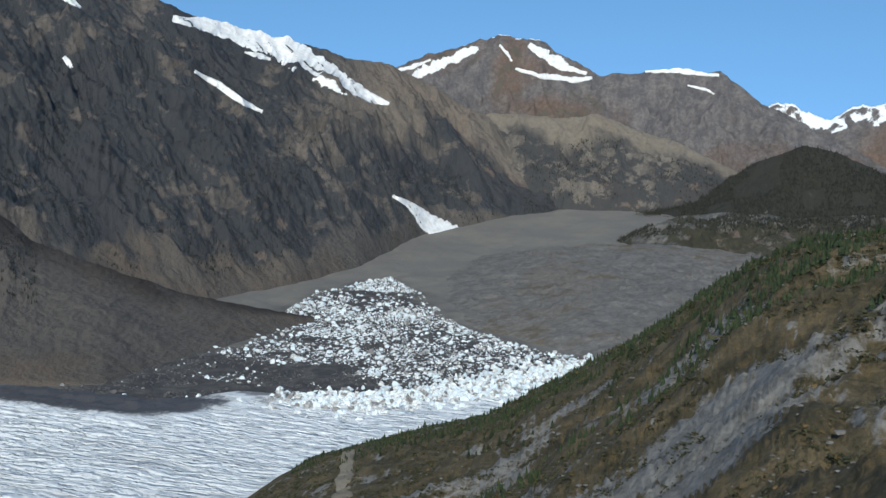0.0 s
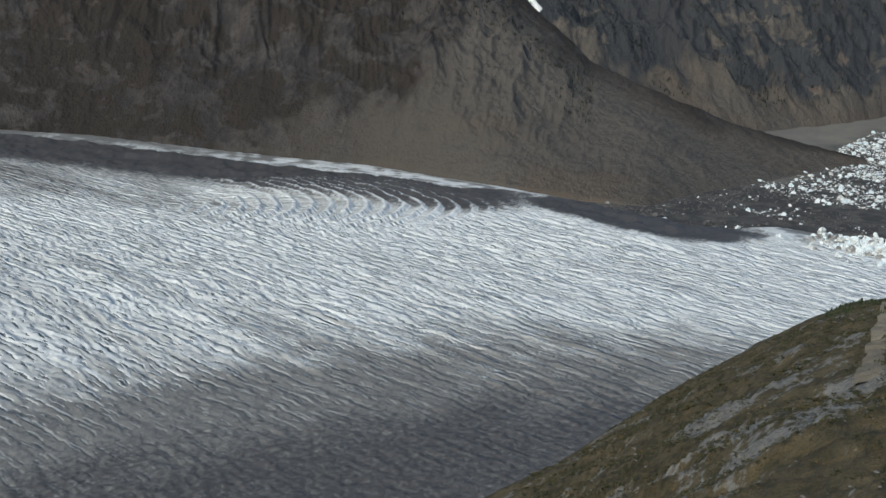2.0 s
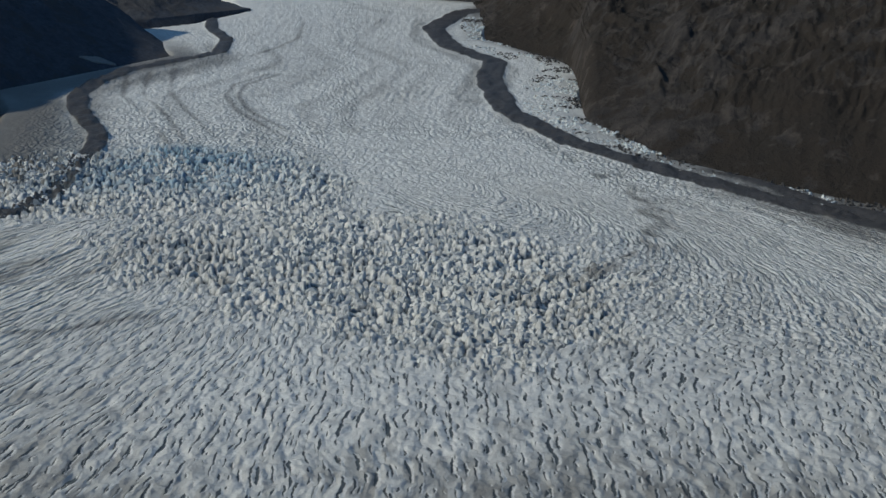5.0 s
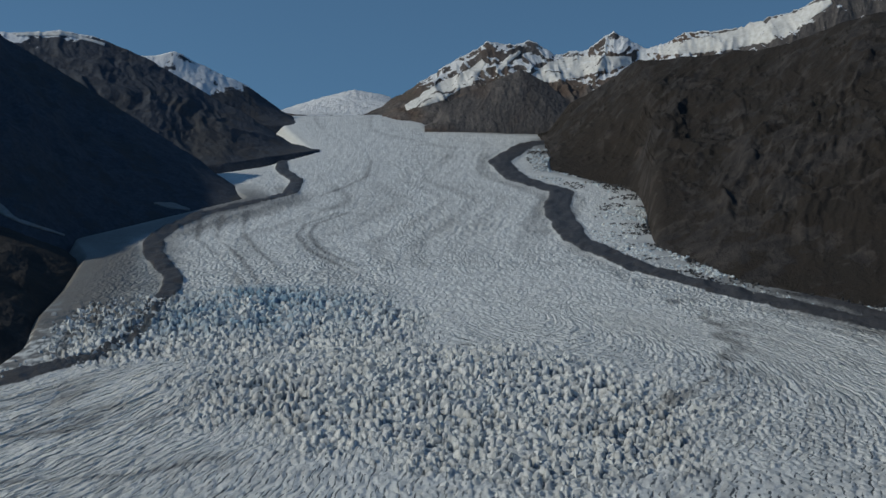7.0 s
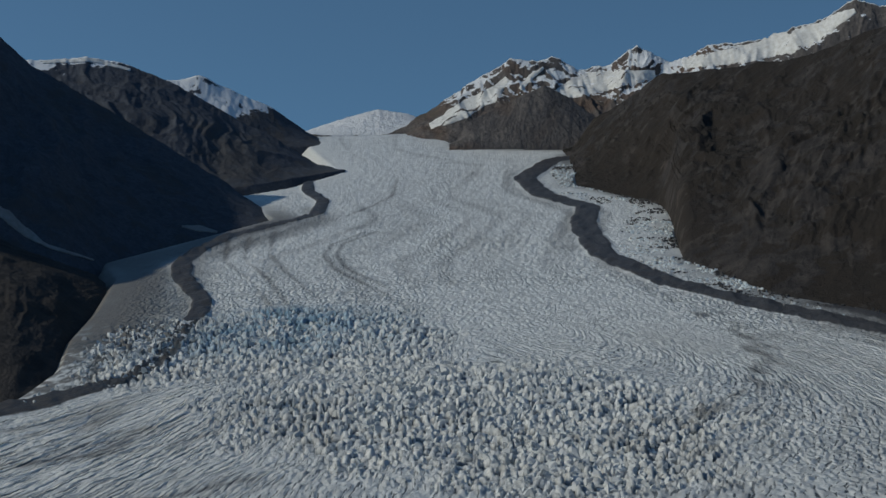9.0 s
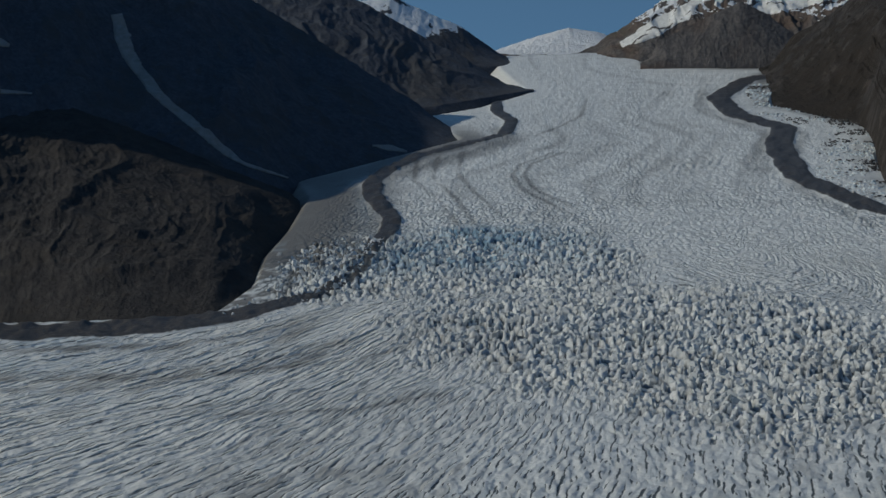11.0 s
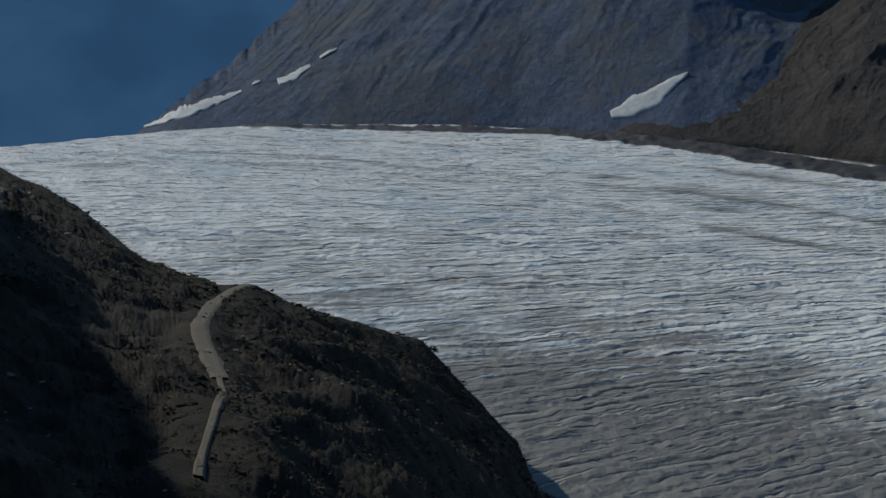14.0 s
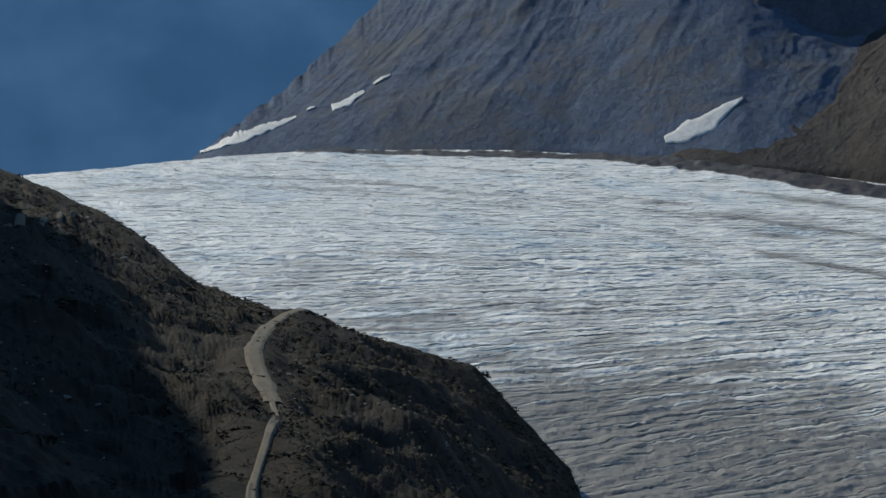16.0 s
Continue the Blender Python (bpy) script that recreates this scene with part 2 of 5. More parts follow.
    for metres, weight, number in ((15.0, 0.62, 0.0), (8.5, 0.38, 1.7)):
        turn = s.math("ADD", s.math("MULTIPLY", lane, 17.0 * 6.2832 / metres), s.math("MULTIPLY", drift, 2.2 + number))
        crest = s.math("MULTIPLY", s.math("ADD", s.math("SINE", turn), 1.0), 0.5 * weight)
        waves = crest if waves is None else s.math("ADD", waves, crest)
    waves = s.math("MULTIPLY", waves, s.range(s.noise(38, 4, 0.6), 0.32, 0.6, 0.35, 1.0))
    waves = s.math("MULTIPLY", waves, s.layer("ripple"))
    # short broken cracks between knobs round the icefall
    wobble = s.tree.nodes.new("ShaderNodeTexNoise")
    s.put(wobble.inputs["Vector"], s.place)
    wobble.inputs["Scale"].default_value = 1 / 14.0
    push = s.tree.nodes.new("ShaderNodeVectorMath")
    push.operation = "MULTIPLY_ADD"
    s.put(push.inputs[0], wobble.outputs["Color"])
    push.inputs[1].default_value = (9.0, 9.0, 0.0)
    s.put(push.inputs[2], s.place)
    knobs = s.cells(11.0, "DISTANCE_TO_EDGE", s.stretch(push.outputs[0], (1.0, 0.55, 0.0)))
    high = s.layer("upper")
    open_ = s.range(s.noise(30, 4), 0.40, 0.56)
    line = s.math("MAXIMUM", line, s.math("MULTIPLY", s.math("MULTIPLY", s.range(knobs, 0.03, 0.15, 1.0, 0.0), open_), s.math("MULTIPLY", high, 0.55)))
    swell = s.math("ADD", swell, s.math("MULTIPLY", s.range(knobs, 0.0, 0.4, 0.0, 0.45), high))
    col = s.mix(s.range(fine, 0.25, 0.7), (0.64, 0.665, 0.66), (0.93, 0.935, 0.92))
    speck = s.noise(1.6, 5, 0.8)
    col = s.mix(s.range(speck, 0.52, 0.72, 0.0, 0.3), col, (0.33, 0.325, 0.31))
    blue = s.math("MULTIPLY", s.layer("blue"), s.range(mid, 0.3, 0.6))
    col = s.mix(blue, col, (0.26, 0.46, 0.62))
    grime_shade = s.math("ADD", s.layer("dirt_shade"), s.math("MULTIPLY", s.math("SUBTRACT", mid, 0.5), 0.4))
    grime_shade = s.math("ADD", grime_shade, s.math("MULTIPLY", s.math("SUBTRACT", fine, 0.5), 0.6))
    # dust settles on the flat ice; sun on lips and ripple crests is painted paler
    grime_shade = s.math("SUBTRACT", grime_shade, s.math("ADD", s.math("MULTIPLY", rim, 0.30), s.math("MULTIPLY", waves, 0.45)))
    # ripple zone greyer overall, so that the troughs look shaded
    grime_shade = s.math("ADD", grime_shade, s.math("MULTIPLY", s.layer("ripple"), 0.12))
    dust = s.mix(fine, (0.15, 0.143, 0.132), (0.27, 0.262, 0.25))
    col = s.mix(s.range(grime_shade, 0.08, 1.0), col, dust)
    # white along one side of each crack: its sunlit face, painted on
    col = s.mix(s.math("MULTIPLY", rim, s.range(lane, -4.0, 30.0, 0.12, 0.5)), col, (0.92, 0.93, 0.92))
    stones = s.mix(s.noise(2.5, 8, 0.8), (0.035, 0.034, 0.034), (0.11, 0.10, 0.095))
    col = s.mix(s.range(s.math("ADD", s.layer("moraine"), s.math("MULTIPLY", s.math("SUBTRACT", fine, 0.5), 0.8)), 0.35, 0.6), col, stones)
    # shade inside the cracks and serac gaps, painted as a dark floor
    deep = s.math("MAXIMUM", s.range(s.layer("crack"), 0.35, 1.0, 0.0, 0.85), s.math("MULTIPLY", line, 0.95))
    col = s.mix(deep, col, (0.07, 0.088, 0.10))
    n = s.bump(waves, 3.6, 1.0)
    n = s.bump(swell, 6.0, 0.9, n)
    n = s.bump(s.noise(12, 7, 0.62, warp=0.8), 2.6, 0.7, n)
    n = s.bump(fine, 1.0, 0.7, n)
    return s.done(col, n)


def snow_material(name, clean=1.0):
    s = Shader(name, 0.6)
    n1, n2 = s.noise(14, 6, 0.6), s.noise(2.5, 6, 0.7)
    col = s.mix(s.range(n1, 0.3, 0.7), (0.62 * clean, 0.61 * clean, 0.58 * clean), (0.80 * clean, 0.80 * clean, 0.79 * clean))
    return s.done(col, s.bump(n2, 0.8, 0.5))


def gravel_material(name, low=(0.13, 0.12, 0.108), high=(0.24, 0.225, 0.205), growth=0.0):
    s = Shader(name)
    n1, n2, n3 = s.noise(120, 5, 0.6, warp=0.5), s.noise(2.0, 8, 0.75), s.noise(24, 6, 0.6)
    col = s.mix(n2, low, high)
    col = s.mix(s.range(n1, 0.4, 0.65, 0.0, 0.55), col, (0.20, 0.185, 0.15))
    col = s.mix(s.math("MULTIPLY", s.layer("mud"), s.range(n3, 0.3, 0.6, 0.5, 0.95)), col, (0.042, 0.041, 0.042))
    if growth:
        col = s.mix(s.range(n3, 0.62 - growth * 0.2, 0.68 - growth * 0.2), col, (0.05, 0.055, 0.03))
    n = s.bump(n3, 5.0, 0.7)
    return s.done(col, s.bump(n2, 0.8, 0.6, n))


def heath_material(name):
    """Bare slabs, heather and low shrubs of the near hillside."""
    s = Shader(name)
    big, mid, fine, tiny = s.noise(70, 6, 0.6, warp=0.7), s.noise(17, 7, 0.65, warp=0.4), s.noise(3.2, 8, 0.7), s.noise(0.7, 6, 0.7)
    slab = s.mix(s.range(fine, 0.3, 0.7), (0.10, 0.096, 0.09), (0.245, 0.235, 0.215))
    slab = s.mix(s.range(mid, 0.5, 0.7, 0, 0.5), slab, (0.29, 0.265, 0.225))
    heath = s.mix(s.range(mid, 0.35, 0.65), (0.046, 0.039, 0.022), (0.14, 0.108, 0.062))
    heath = s.mix(s.range(fine, 0.45, 0.7, 0, 0.6), heath, (0.20, 0.135, 0.062))
    heath = s.mix(s.range(tiny, 0.3, 0.6), s.mix(0.6, heath, (0.02, 0.024, 0.012)), heath)
    # left slope: dark growth, deepened so that its shade is in the colour
    shaded_moor = s.mix(s.range(mid, 0.35, 0.65), (0.010, 0.009, 0.006), (0.029, 0.022, 0.015))
    shaded_moor = s.mix(s.range(fine, 0.5, 0.75, 0, 0.5), shaded_moor, (0.062, 0.048, 0.028))
    heath = s.mix(s.layer("shaded_moor"), heath, shaded_moor)
    pick = s.math("ADD", s.math("MULTIPLY", big, 0.55), s.math("MULTIPLY", mid, 0.72))
    pick = s.math("ADD", pick, s.math("MULTIPLY", fine, 0.36))
    pick = s.math("ADD", pick, s.math("MULTIPLY", s.layer("bare"), 0.5))
    pick = s.math("SUBTRACT", pick, s.math("MULTIPLY", s.up(), 0.35))
    col = s.mix(s.range(pick, 0.60, 0.68), heath, slab)
    n = s.bump(mid, 4.0, 0.7)
    n = s.bump(fine, 1.2, 0.8, n)
    return s.done(col, s.bump(tiny, 0.3, 0.6, n))


# raised base tones stand in for the haze over the far peaks
ROCK_FAR = rock_material("far_mountain_rock", (0.20, 0.18, 0.172), (0.115, 0.108, 0.11), (0.07, 0.072, 0.062), 0.22, grain=1.4)
# haze over the flank is put into its bluish growth colour
ROCK_FLANK = rock_material("mountain_flank_rock", (0.165, 0.142, 0.122), (0.092, 0.083, 0.075), (0.028, 0.036, 0.044), 0.74, grain=1.5, belts=0.75)
ROCK_BENCH = rock_material("bare_shoulder_rock", (0.20, 0.175, 0.145), (0.115, 0.104, 0.093), (0.036, 0.042, 0.046), 0.72, grain=1.3)
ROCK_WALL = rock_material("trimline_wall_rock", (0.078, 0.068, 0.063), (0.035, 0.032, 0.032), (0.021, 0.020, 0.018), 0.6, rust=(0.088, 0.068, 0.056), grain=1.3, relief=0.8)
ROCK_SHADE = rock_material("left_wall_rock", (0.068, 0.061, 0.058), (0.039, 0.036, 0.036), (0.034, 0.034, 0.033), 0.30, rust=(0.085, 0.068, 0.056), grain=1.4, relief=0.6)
# blue base colours put the air's haze into the far wall's rock
ROCK_HAZED = rock_material("hazed_valley_wall_rock", (0.10, 0.14, 0.215), (0.085, 0.118, 0.18), (0.07, 0.088, 0.11), 0.3, rust=(0.115, 0.135, 0.165), grain=1.6, relief=0.35)
ROCK_WOOD = rock_material("wooded_hill_rock", (0.16, 0.15, 0.13), (0.07, 0.067, 0.063), (0.018, 0.021, 0.018), 1.0)
ROCK_DOME = rock_material("polished_slab_rock", (0.225, 0.21, 0.19), (0.15, 0.141, 0.128), (0.085, 0.08, 0.06), 0.10, rust=(0.205, 0.18, 0.15), relief=0.6)
ROCK_RIDGE = rock_material("low_ridge_rock", (0.19, 0.18, 0.165), (0.09, 0.086, 0.08), (0.03, 0.034, 0.022), 0.5)
# navy low-contrast colours carry the haze on the shaded left mountains
ROCK_NAVY_HAZE = rock_material("hazed_navy_mountain_rock", (0.095, 0.108, 0.135), (0.07, 0.081, 0.104), (0.05, 0.058, 0.068), 0.3, rust=(0.085, 0.09, 0.10), relief=0.4)
ICE = ice_material("glacier_ice")
SNOW = snow_material("old_snow")
GREY_SNOW = snow_material("weathered_snow", 0.85)
DIRTY_SHADED_SNOW = snow_material("dirty_and_shaded_snow", 0.34)
GRAVEL = gravel_material("lake_bed_gravel", (0.105, 0.097, 0.088), (0.20, 0.187, 0.17))
HEATH = heath_material("heath_and_slabs")
ROAD = gravel_material("road_gravel", (0.12, 0.102, 0.078), (0.20, 0.175, 0.138))


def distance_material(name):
    """A far slope whose haze, kilometres of sunlit air, is put in as a blue glow."""
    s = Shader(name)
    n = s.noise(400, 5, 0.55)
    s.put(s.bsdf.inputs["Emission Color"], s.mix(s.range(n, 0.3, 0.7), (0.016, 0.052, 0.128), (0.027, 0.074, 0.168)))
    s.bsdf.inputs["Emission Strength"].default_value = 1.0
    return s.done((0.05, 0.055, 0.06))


HAZE_BLUE = distance_material("far_slope_haze_glow")


# ---------- plan ----------
def ice_level(y):
    """The ice climbs up-valley in an even curve."""
    return 470.0 * (np.clip(y - 1300.0, 0, None) / 3300.0) ** 1.35


LEFT_MARGIN = [(-2700, 300), (-2420, 700), (-2330, 950), (-2260, 1240), (-2078, 1395), (-1772, 1560), (-1440, 1650), (-1173, 1665), (-994, 1662), (-861, 1670), (-736, 1688),
               (-644, 1702), (-601, 1730), (-592, 1893), (-630, 2086), (-644, 2304), (-679, 2560), (-746, 2718), (-596, 2956), (-444, 3189), (-600, 3500),
               (-455, 3632), (-329, 3854), (-420, 4150), (-560, 4640)]
RIGHT_MARGIN = [(60, 4640), (10, 4330), (165, 4241), (420, 4180), (345, 3583), (520, 3320), (578, 3170), (505, 2900), (490, 2659),
                (584, 2320), (785, 2098), (1012, 1888), (1265, 1683), (1345, 1568), (1510, 1313), (1520, 1052), (1500, 880),
                (1465, 700), (1561, 643), (1570, 474), (1632, 399), (1695, 334), (1907, 254), (1907, 0)]
ICE_OUTLINE = LEFT_MARGIN + RIGHT_MARGIN + [(1000, -100), (300, 300), (-300, 300), (-900, -200), (-2000, -100)]
MORAINE_RIGHT = [(389, 4033), (312, 3964), (212, 3682), (250, 3420), (352, 3240), (312, 3005), (322, 2680), (410, 2420), (530, 2240),
                 (650, 2075), (800, 1905), (950, 1740), (1085, 1555), (1225, 1420), (1350, 1230), (1425, 1085), (1465, 920), (1485, 760)]
# one band of stones: down the left side, through the icefall and on along the far bank
MORAINE_LEFT = [(-395, 3950), (-420, 3750), (-397, 3560), (-340, 3395), (-340, 3225), (-430, 3100), (-514, 2985), (-560, 2825), (-573, 2700), (-550, 2570), (-500, 2440), (-463, 2344), (-450, 2250),
                (-456, 2150), (-450, 2050), (-445, 1930), (-470, 1825), (-510, 1757), (-560, 1700), (-623, 1658), (-704, 1632), (-817, 1610), (-944, 1603), (-1091, 1613), (-1319, 1620),
                (-1539, 1592), (-1742, 1505), (-1943, 1398), (-2111, 1314)]
STRIPES = [[(-513, 2915), (-483, 2703), (-399, 2508), (-329, 2288)], [(-205, 2982), (-268, 2859), (-275, 2741), (-239, 2598), (-172, 2465), (-100, 2314), (-46, 2161), (-12, 2059)],
           [(-180, 2990), (-243, 2862), (-250, 2745), (-214, 2602), (-147, 2469), (-76, 2318), (-20, 2165), (12, 2060)], [(-154, 3721), (-159, 3460), (-199, 3341), (-260, 3200)],
           [(-470, 2960), (-445, 2720), (-365, 2520), (-300, 2300)], [(-420, 3010), (-395, 2760), (-330, 2560), (-250, 2350)]]
TONGUE = [(330, 2420), (385, 2244), (447, 2034), (433, 1850), (384, 1690), (306, 1605), (200, 1560), (60, 1560), (-60, 1680), (-110, 1850), (-60, 2150), (-60, 2420)]
SERACS_MAIN = [(-307, 1643), (-214, 1771), (-51, 1830), (147, 1844), (289, 1680), (369, 1580), (293, 1316), (159, 1214), (48, 1269), (-141, 1433), (-247, 1494)]
SERACS_LEFT = [(-575, 1741), (-592, 1928), (-615, 2110), (-467, 2200), (-279, 2285), (-79, 2225), (6, 2060), (-30, 1880), (-61, 1790), (-295, 1767), (-418, 1763), (-495, 1768)]

LAKE_ICE = [(1480, 905), (1700, 930), (1855, 950), (1967, 801), (2300, 870), (2604, 890), (2871, 800), (2675, 681), (2279, 494), (2060, 300), (2027, 200), (1907, 254), (1695, 334), (1632, 399), (1570, 474), (1561, 643), (1500, 700)]


# rim of the near hillside: bearing, distance, angle above the eye
# unseen ridge at bearings -112 to -80 added to shade the left slope
HILL_EDGE = [(-180, 500, 12), (-130, 500, 8), (-112, 700, 21), (-96, 800, 21.5), (-86, 880, 17), (-80, 900, 8), (-76.8, 905, -3.2), (-74, 900, -5.95), (-72.6, 900, -6.95), (-71.1, 900, -7.7), (-68.5, 880, -9.2), (-67.1, 860, -9.7), (-65.2, 800, -11.3),
             (-63.1, 720, -13.2), (-59.8, 570, -14.5), (-58.3, 570, -14.6), (-55.7, 620, -15.8), (-50.5, 720, -17.4), (-48.9, 740, -19.0), (-45.9, 790, -21.8),
             (-45.2, 760, -23.6), (-42, 700, -26), (-36, 600, -30), (0, 520, -33), (40, 600, -30), (52, 720, -25.5), (58.7, 815, -22.1), (62.1, 900, -19.7),
             (66, 1000, -17.0), (67.8, 1040, -15.8), (70.9, 1050, -14.1), (73.4, 1050, -13.4), (76.3, 1000, -12.7), (78.9, 950, -12.2), (81.2, 900, -11.0),
             (83.4, 850, -9.7), (85.7, 800, -8.5), (87.4, 760, -7.4), (89.3, 700, -5.8), (92.1, 640, -4.3), (94, 610, -3.9), (96, 600, -3.6), (112, 560, -1), (140, 500, 7), (180, 500, 12)]


def slope_patch(name, base, crest, step, rows, mat, amp=1.0, grain=1.0, bend=1.0, ribs=0.3, jag=0.10, snow=None, scree=0.0, seed=1, slant=3.0, foot=0.0, spit=None, bald=None):
    """A mountain flank seen from the valley: from its foot (bearing, distance, height) up to its crest
    (bearing, distance, angle above the eye), with ribs, gullies and a back side."""
    b, c = np.array(base, float), np.array(crest, float)
    az = np.arange(min(b[0, 0], c[0, 0]), max(b[-1, 0], c[-1, 0]) + step / 2, step)
    rb, zb = np.interp(az, b[:, 0], b[:, 1]), np.interp(az, b[:, 0], b[:, 2])
    rc, ec = soften(np.interp(az, c[:, 0], c[:, 1]), 1.5 / step), np.interp(az, c[:, 0], c[:, 2])
    ec = soften(ec, 0.12 / step) + jag * fbm(az * 1.1, az * 0 + seed, 6, seed, 0.66)
    zc = EYE_Z + rc * np.tan(np.radians(ec))
    zs = soften(zc, 1.8 / step)
    rb, zb = soften(rb, 0.3 / step), soften(zb, 0.3 / step)
    s = np.concatenate([np.linspace(-0.08, 1, rows), [1.04, 1.12, 1.3]])[:, None]
    si = np.clip(s, 0, 1)
    A = np.radians(az)[None, :]
    R = rb + (rc - rb) * s
    rise = zs + (zc - zs) * si ** 5 - zb
    Z = zb + rise * np.where(s < 0, s, si ** bend) + np.clip(s, None, 0) * 1000.0 - np.clip(s - 1, 0, None) * 1.3 * np.abs(rise)
    X, Y = R * np.sin(A), R * np.cos(A)
    w = np.sin(np.pi * np.clip(si * 0.94 + 0.03, 0, 1)) ** 0.6 * np.clip(rise / 250.0, 0.15, 1.6)
    if foot:
        w = w * (0.30 + 0.70 * smooth(foot * 0.6, foot * 1.5, si + 0.12 * fbm(az[None, :] * 0.5, 0 * s + 3, 3, seed + 33)))
    wx, wy = X + 90 * fbm(X / 210, Y / 210, 3, seed + 40), Y + 90 * fbm(X / 210, Y / 210, 3, seed + 50)
    lumps = ridged(wx / (260 * grain), wy / (260 * grain), 7, seed + 3, 0.50) - 0.45
    small = fbm(wx / (45 * grain), wy / (45 * grain), 5, seed + 5, 0.6)
    lean = az[None, :] + slant * s + 1.6 * fbm(X / 260, Y / 260, 4, seed + 9)
    gully = ridged(lean * 0.55 / grain, s * 2.2 + 0 * A, 5, seed + 21, 0.6) - 0.45
    runnel = ridged(lean * 2.4 / grain, s * 1.3 + 0 * A, 4, seed + 27, 0.6) - 0.45
    Z = Z + w * amp * (70 * lumps + 11 * small + 85 * ribs * gully + 15 * ribs * runnel)
    layers = {"snow": np.zeros(Z.shape), "scree": np.zeros(Z.shape), "bald": np.zeros(Z.shape)}
    if bald:
        layers["bald"] = smooth(bald[0], bald[1], az)[None, :] * smooth(bald[2] - 0.12, bald[2] + 0.12, s + 0.25 * fbm(X / 140, Y / 140, 4, seed + 85))
    if snow:
        layers["snow"] = smooth(snow[0], snow[1], Z + 60 * fbm(X / 150, Y / 150, 4, seed + 70)) * snow[2]
    if scree:
        top = scree * (1 + 0.6 * fbm(az * 0.5, az * 0, 4, seed + 80))
        if spit:
            top = np.maximum(top * smooth(spit - 8, spit, az) + 0.7 * smooth(spit, spit + 6, az), 0.004)
        layers["scree"] = 1 - smooth(top * 0.75, top * 1.15, s + 0.06 * fbm(X / 40, Y / 40, 4, seed + 81))
        if spit:
            layers["scree"] = 0.85 * layers["scree"] * smooth(spit - 14, spit + 6, az)[None, :]
    ob = grid_mesh(name, X, Y, Z, mat, layers=layers)
    FLANKS[name] = (az, R, Z)
    return ob


FLANKS = {}


def mountain(ob, label):
    return tagged(ob, label, "mountain", kind="structure")


# mountains behind the drained lake
mountain(slope_patch("mountain_far_right", [(88, 4700, 200), (100, 4700, 200)],
    [(88, 4880, 1.2), (90.5, 4880, 1.8), (91.9, 4880, 1.9), (92.9, 4880, 1.5), (93.6, 4880, 1.3), (94.5, 4880, 1.6), (95.8, 4880, 2.0), (100, 4880, 2.2)],
    0.06, 40, ROCK_FAR, 0.5, jag=0.32, snow=(340, 430, 0.75), seed=11), "distant blue-grey snowy mountain range")
mountain(slope_patch("mountain_snowy_peak", [(70, 4250, 90), (100, 4150, 110)],
    [(70, 4650, 2.6), (73.1, 4650, 3.0), (74.3, 4650, 3.2), (75.6, 4650, 3.7), (78.6, 4700, 4.55), (79.5, 4700, 4.85), (80.9, 4700, 4.5), (82.1, 4700, 3.9), (83.7, 4650, 3.1),
     (86.6, 4650, 3.3), (88.9, 4650, 3.2), (90.5, 4600, 2.0), (93.4, 4550, 0.5), (95.9, 4500, -0.9), (100, 4450, -2.4)],
    0.05, 130, ROCK_FAR, 1.0, snow=(610, 730, 0.47), jag=0.16, seed=12), "reddish-brown peak with snowfields, beyond the lake bed")
mountain(slope_patch("mountain_bench", [(75, 4050, 100), (91.5, 4020, 120)],
    [(75, 4300, 0.0), (77.2, 4300, 0.9), (78.9, 4320, 1.3), (81.7, 4330, 1.2), (83.7, 4330, 1.3), (84.9, 4330, 0.8), (87.2, 4320, 0.0), (89.2, 4300, -0.9), (91.5, 4250, -1.8)],
    0.05, 100, ROCK_BENCH, 0.9, 0.7, 0.75, seed=13, bald=(74, 76, 0.72)), "dark scrubby rock shoulder with a pale top")
mountain(slope_patch("mountain_flank", [(48, 2500, 5), (56, 2300, 5), (65, 2600, 5), (70, 2850, 8), (73, 3100, 15), (76, 3600, 45), (80, 3900, 80), (83, 4050, 110)],
    [(48, 3400, 10.5), (56, 3600, 8.0), (62, 3700, 6.8), (65.4, 3800, 5.7), (67.6, 3900, 4.9), (70.8, 4000, 4.2), (74.3, 4100, 3.3), (75.6, 4150, 2.7), (77.1, 4200, 1.9), (78.9, 4200, 1.0),
     (79.7, 4200, -0.2), (81.2, 4200, -1.2), (82.5, 4150, -2.4), (83, 4150, -2.8)],
    0.06, 210, ROCK_FLANK, 1.1, 0.9, 0.9, 0.35, scree=0.13, seed=14, foot=0.1, slant=8.0, bald=(69, 75, 0.62)), "steep brown mountain flank with dark scrub and snow gullies")
mountain(slope_patch("hill_wooded", [(84, 3950, 95), (100, 3900, 100)],
    [(84, 3990, -3.5), (86, 4050, -2.9), (87.3, 4070, -2.6), (88.5, 4100, -2.1), (90.4, 4150, -0.8), (92.5, 4150, 0.1), (94.3, 4150, -0.4), (95.9, 4120, -1.2), (100, 4100, -2.2)],
    0.05, 60, ROCK_WOOD, 0.5, 0.6, seed=15), "dark forested round hill in the valley")
mountain(slope_patch("hill_rock_ridge", [(84, 3350, 20), (100, 3200, 25)],
    [(84, 3600, -4.6), (85.3, 3600, -3.9), (87.3, 3650, -3.1), (89.7, 3650, -2.9), (92.1, 3650, -3.1), (96, 3650, -2.8), (100, 3650, -2.6)],
    0.05, 70, ROCK_RIDGE, 1.0, 0.5, 0.6, 0.8, seed=16), "low wooded rock ridge with grey cliffs")
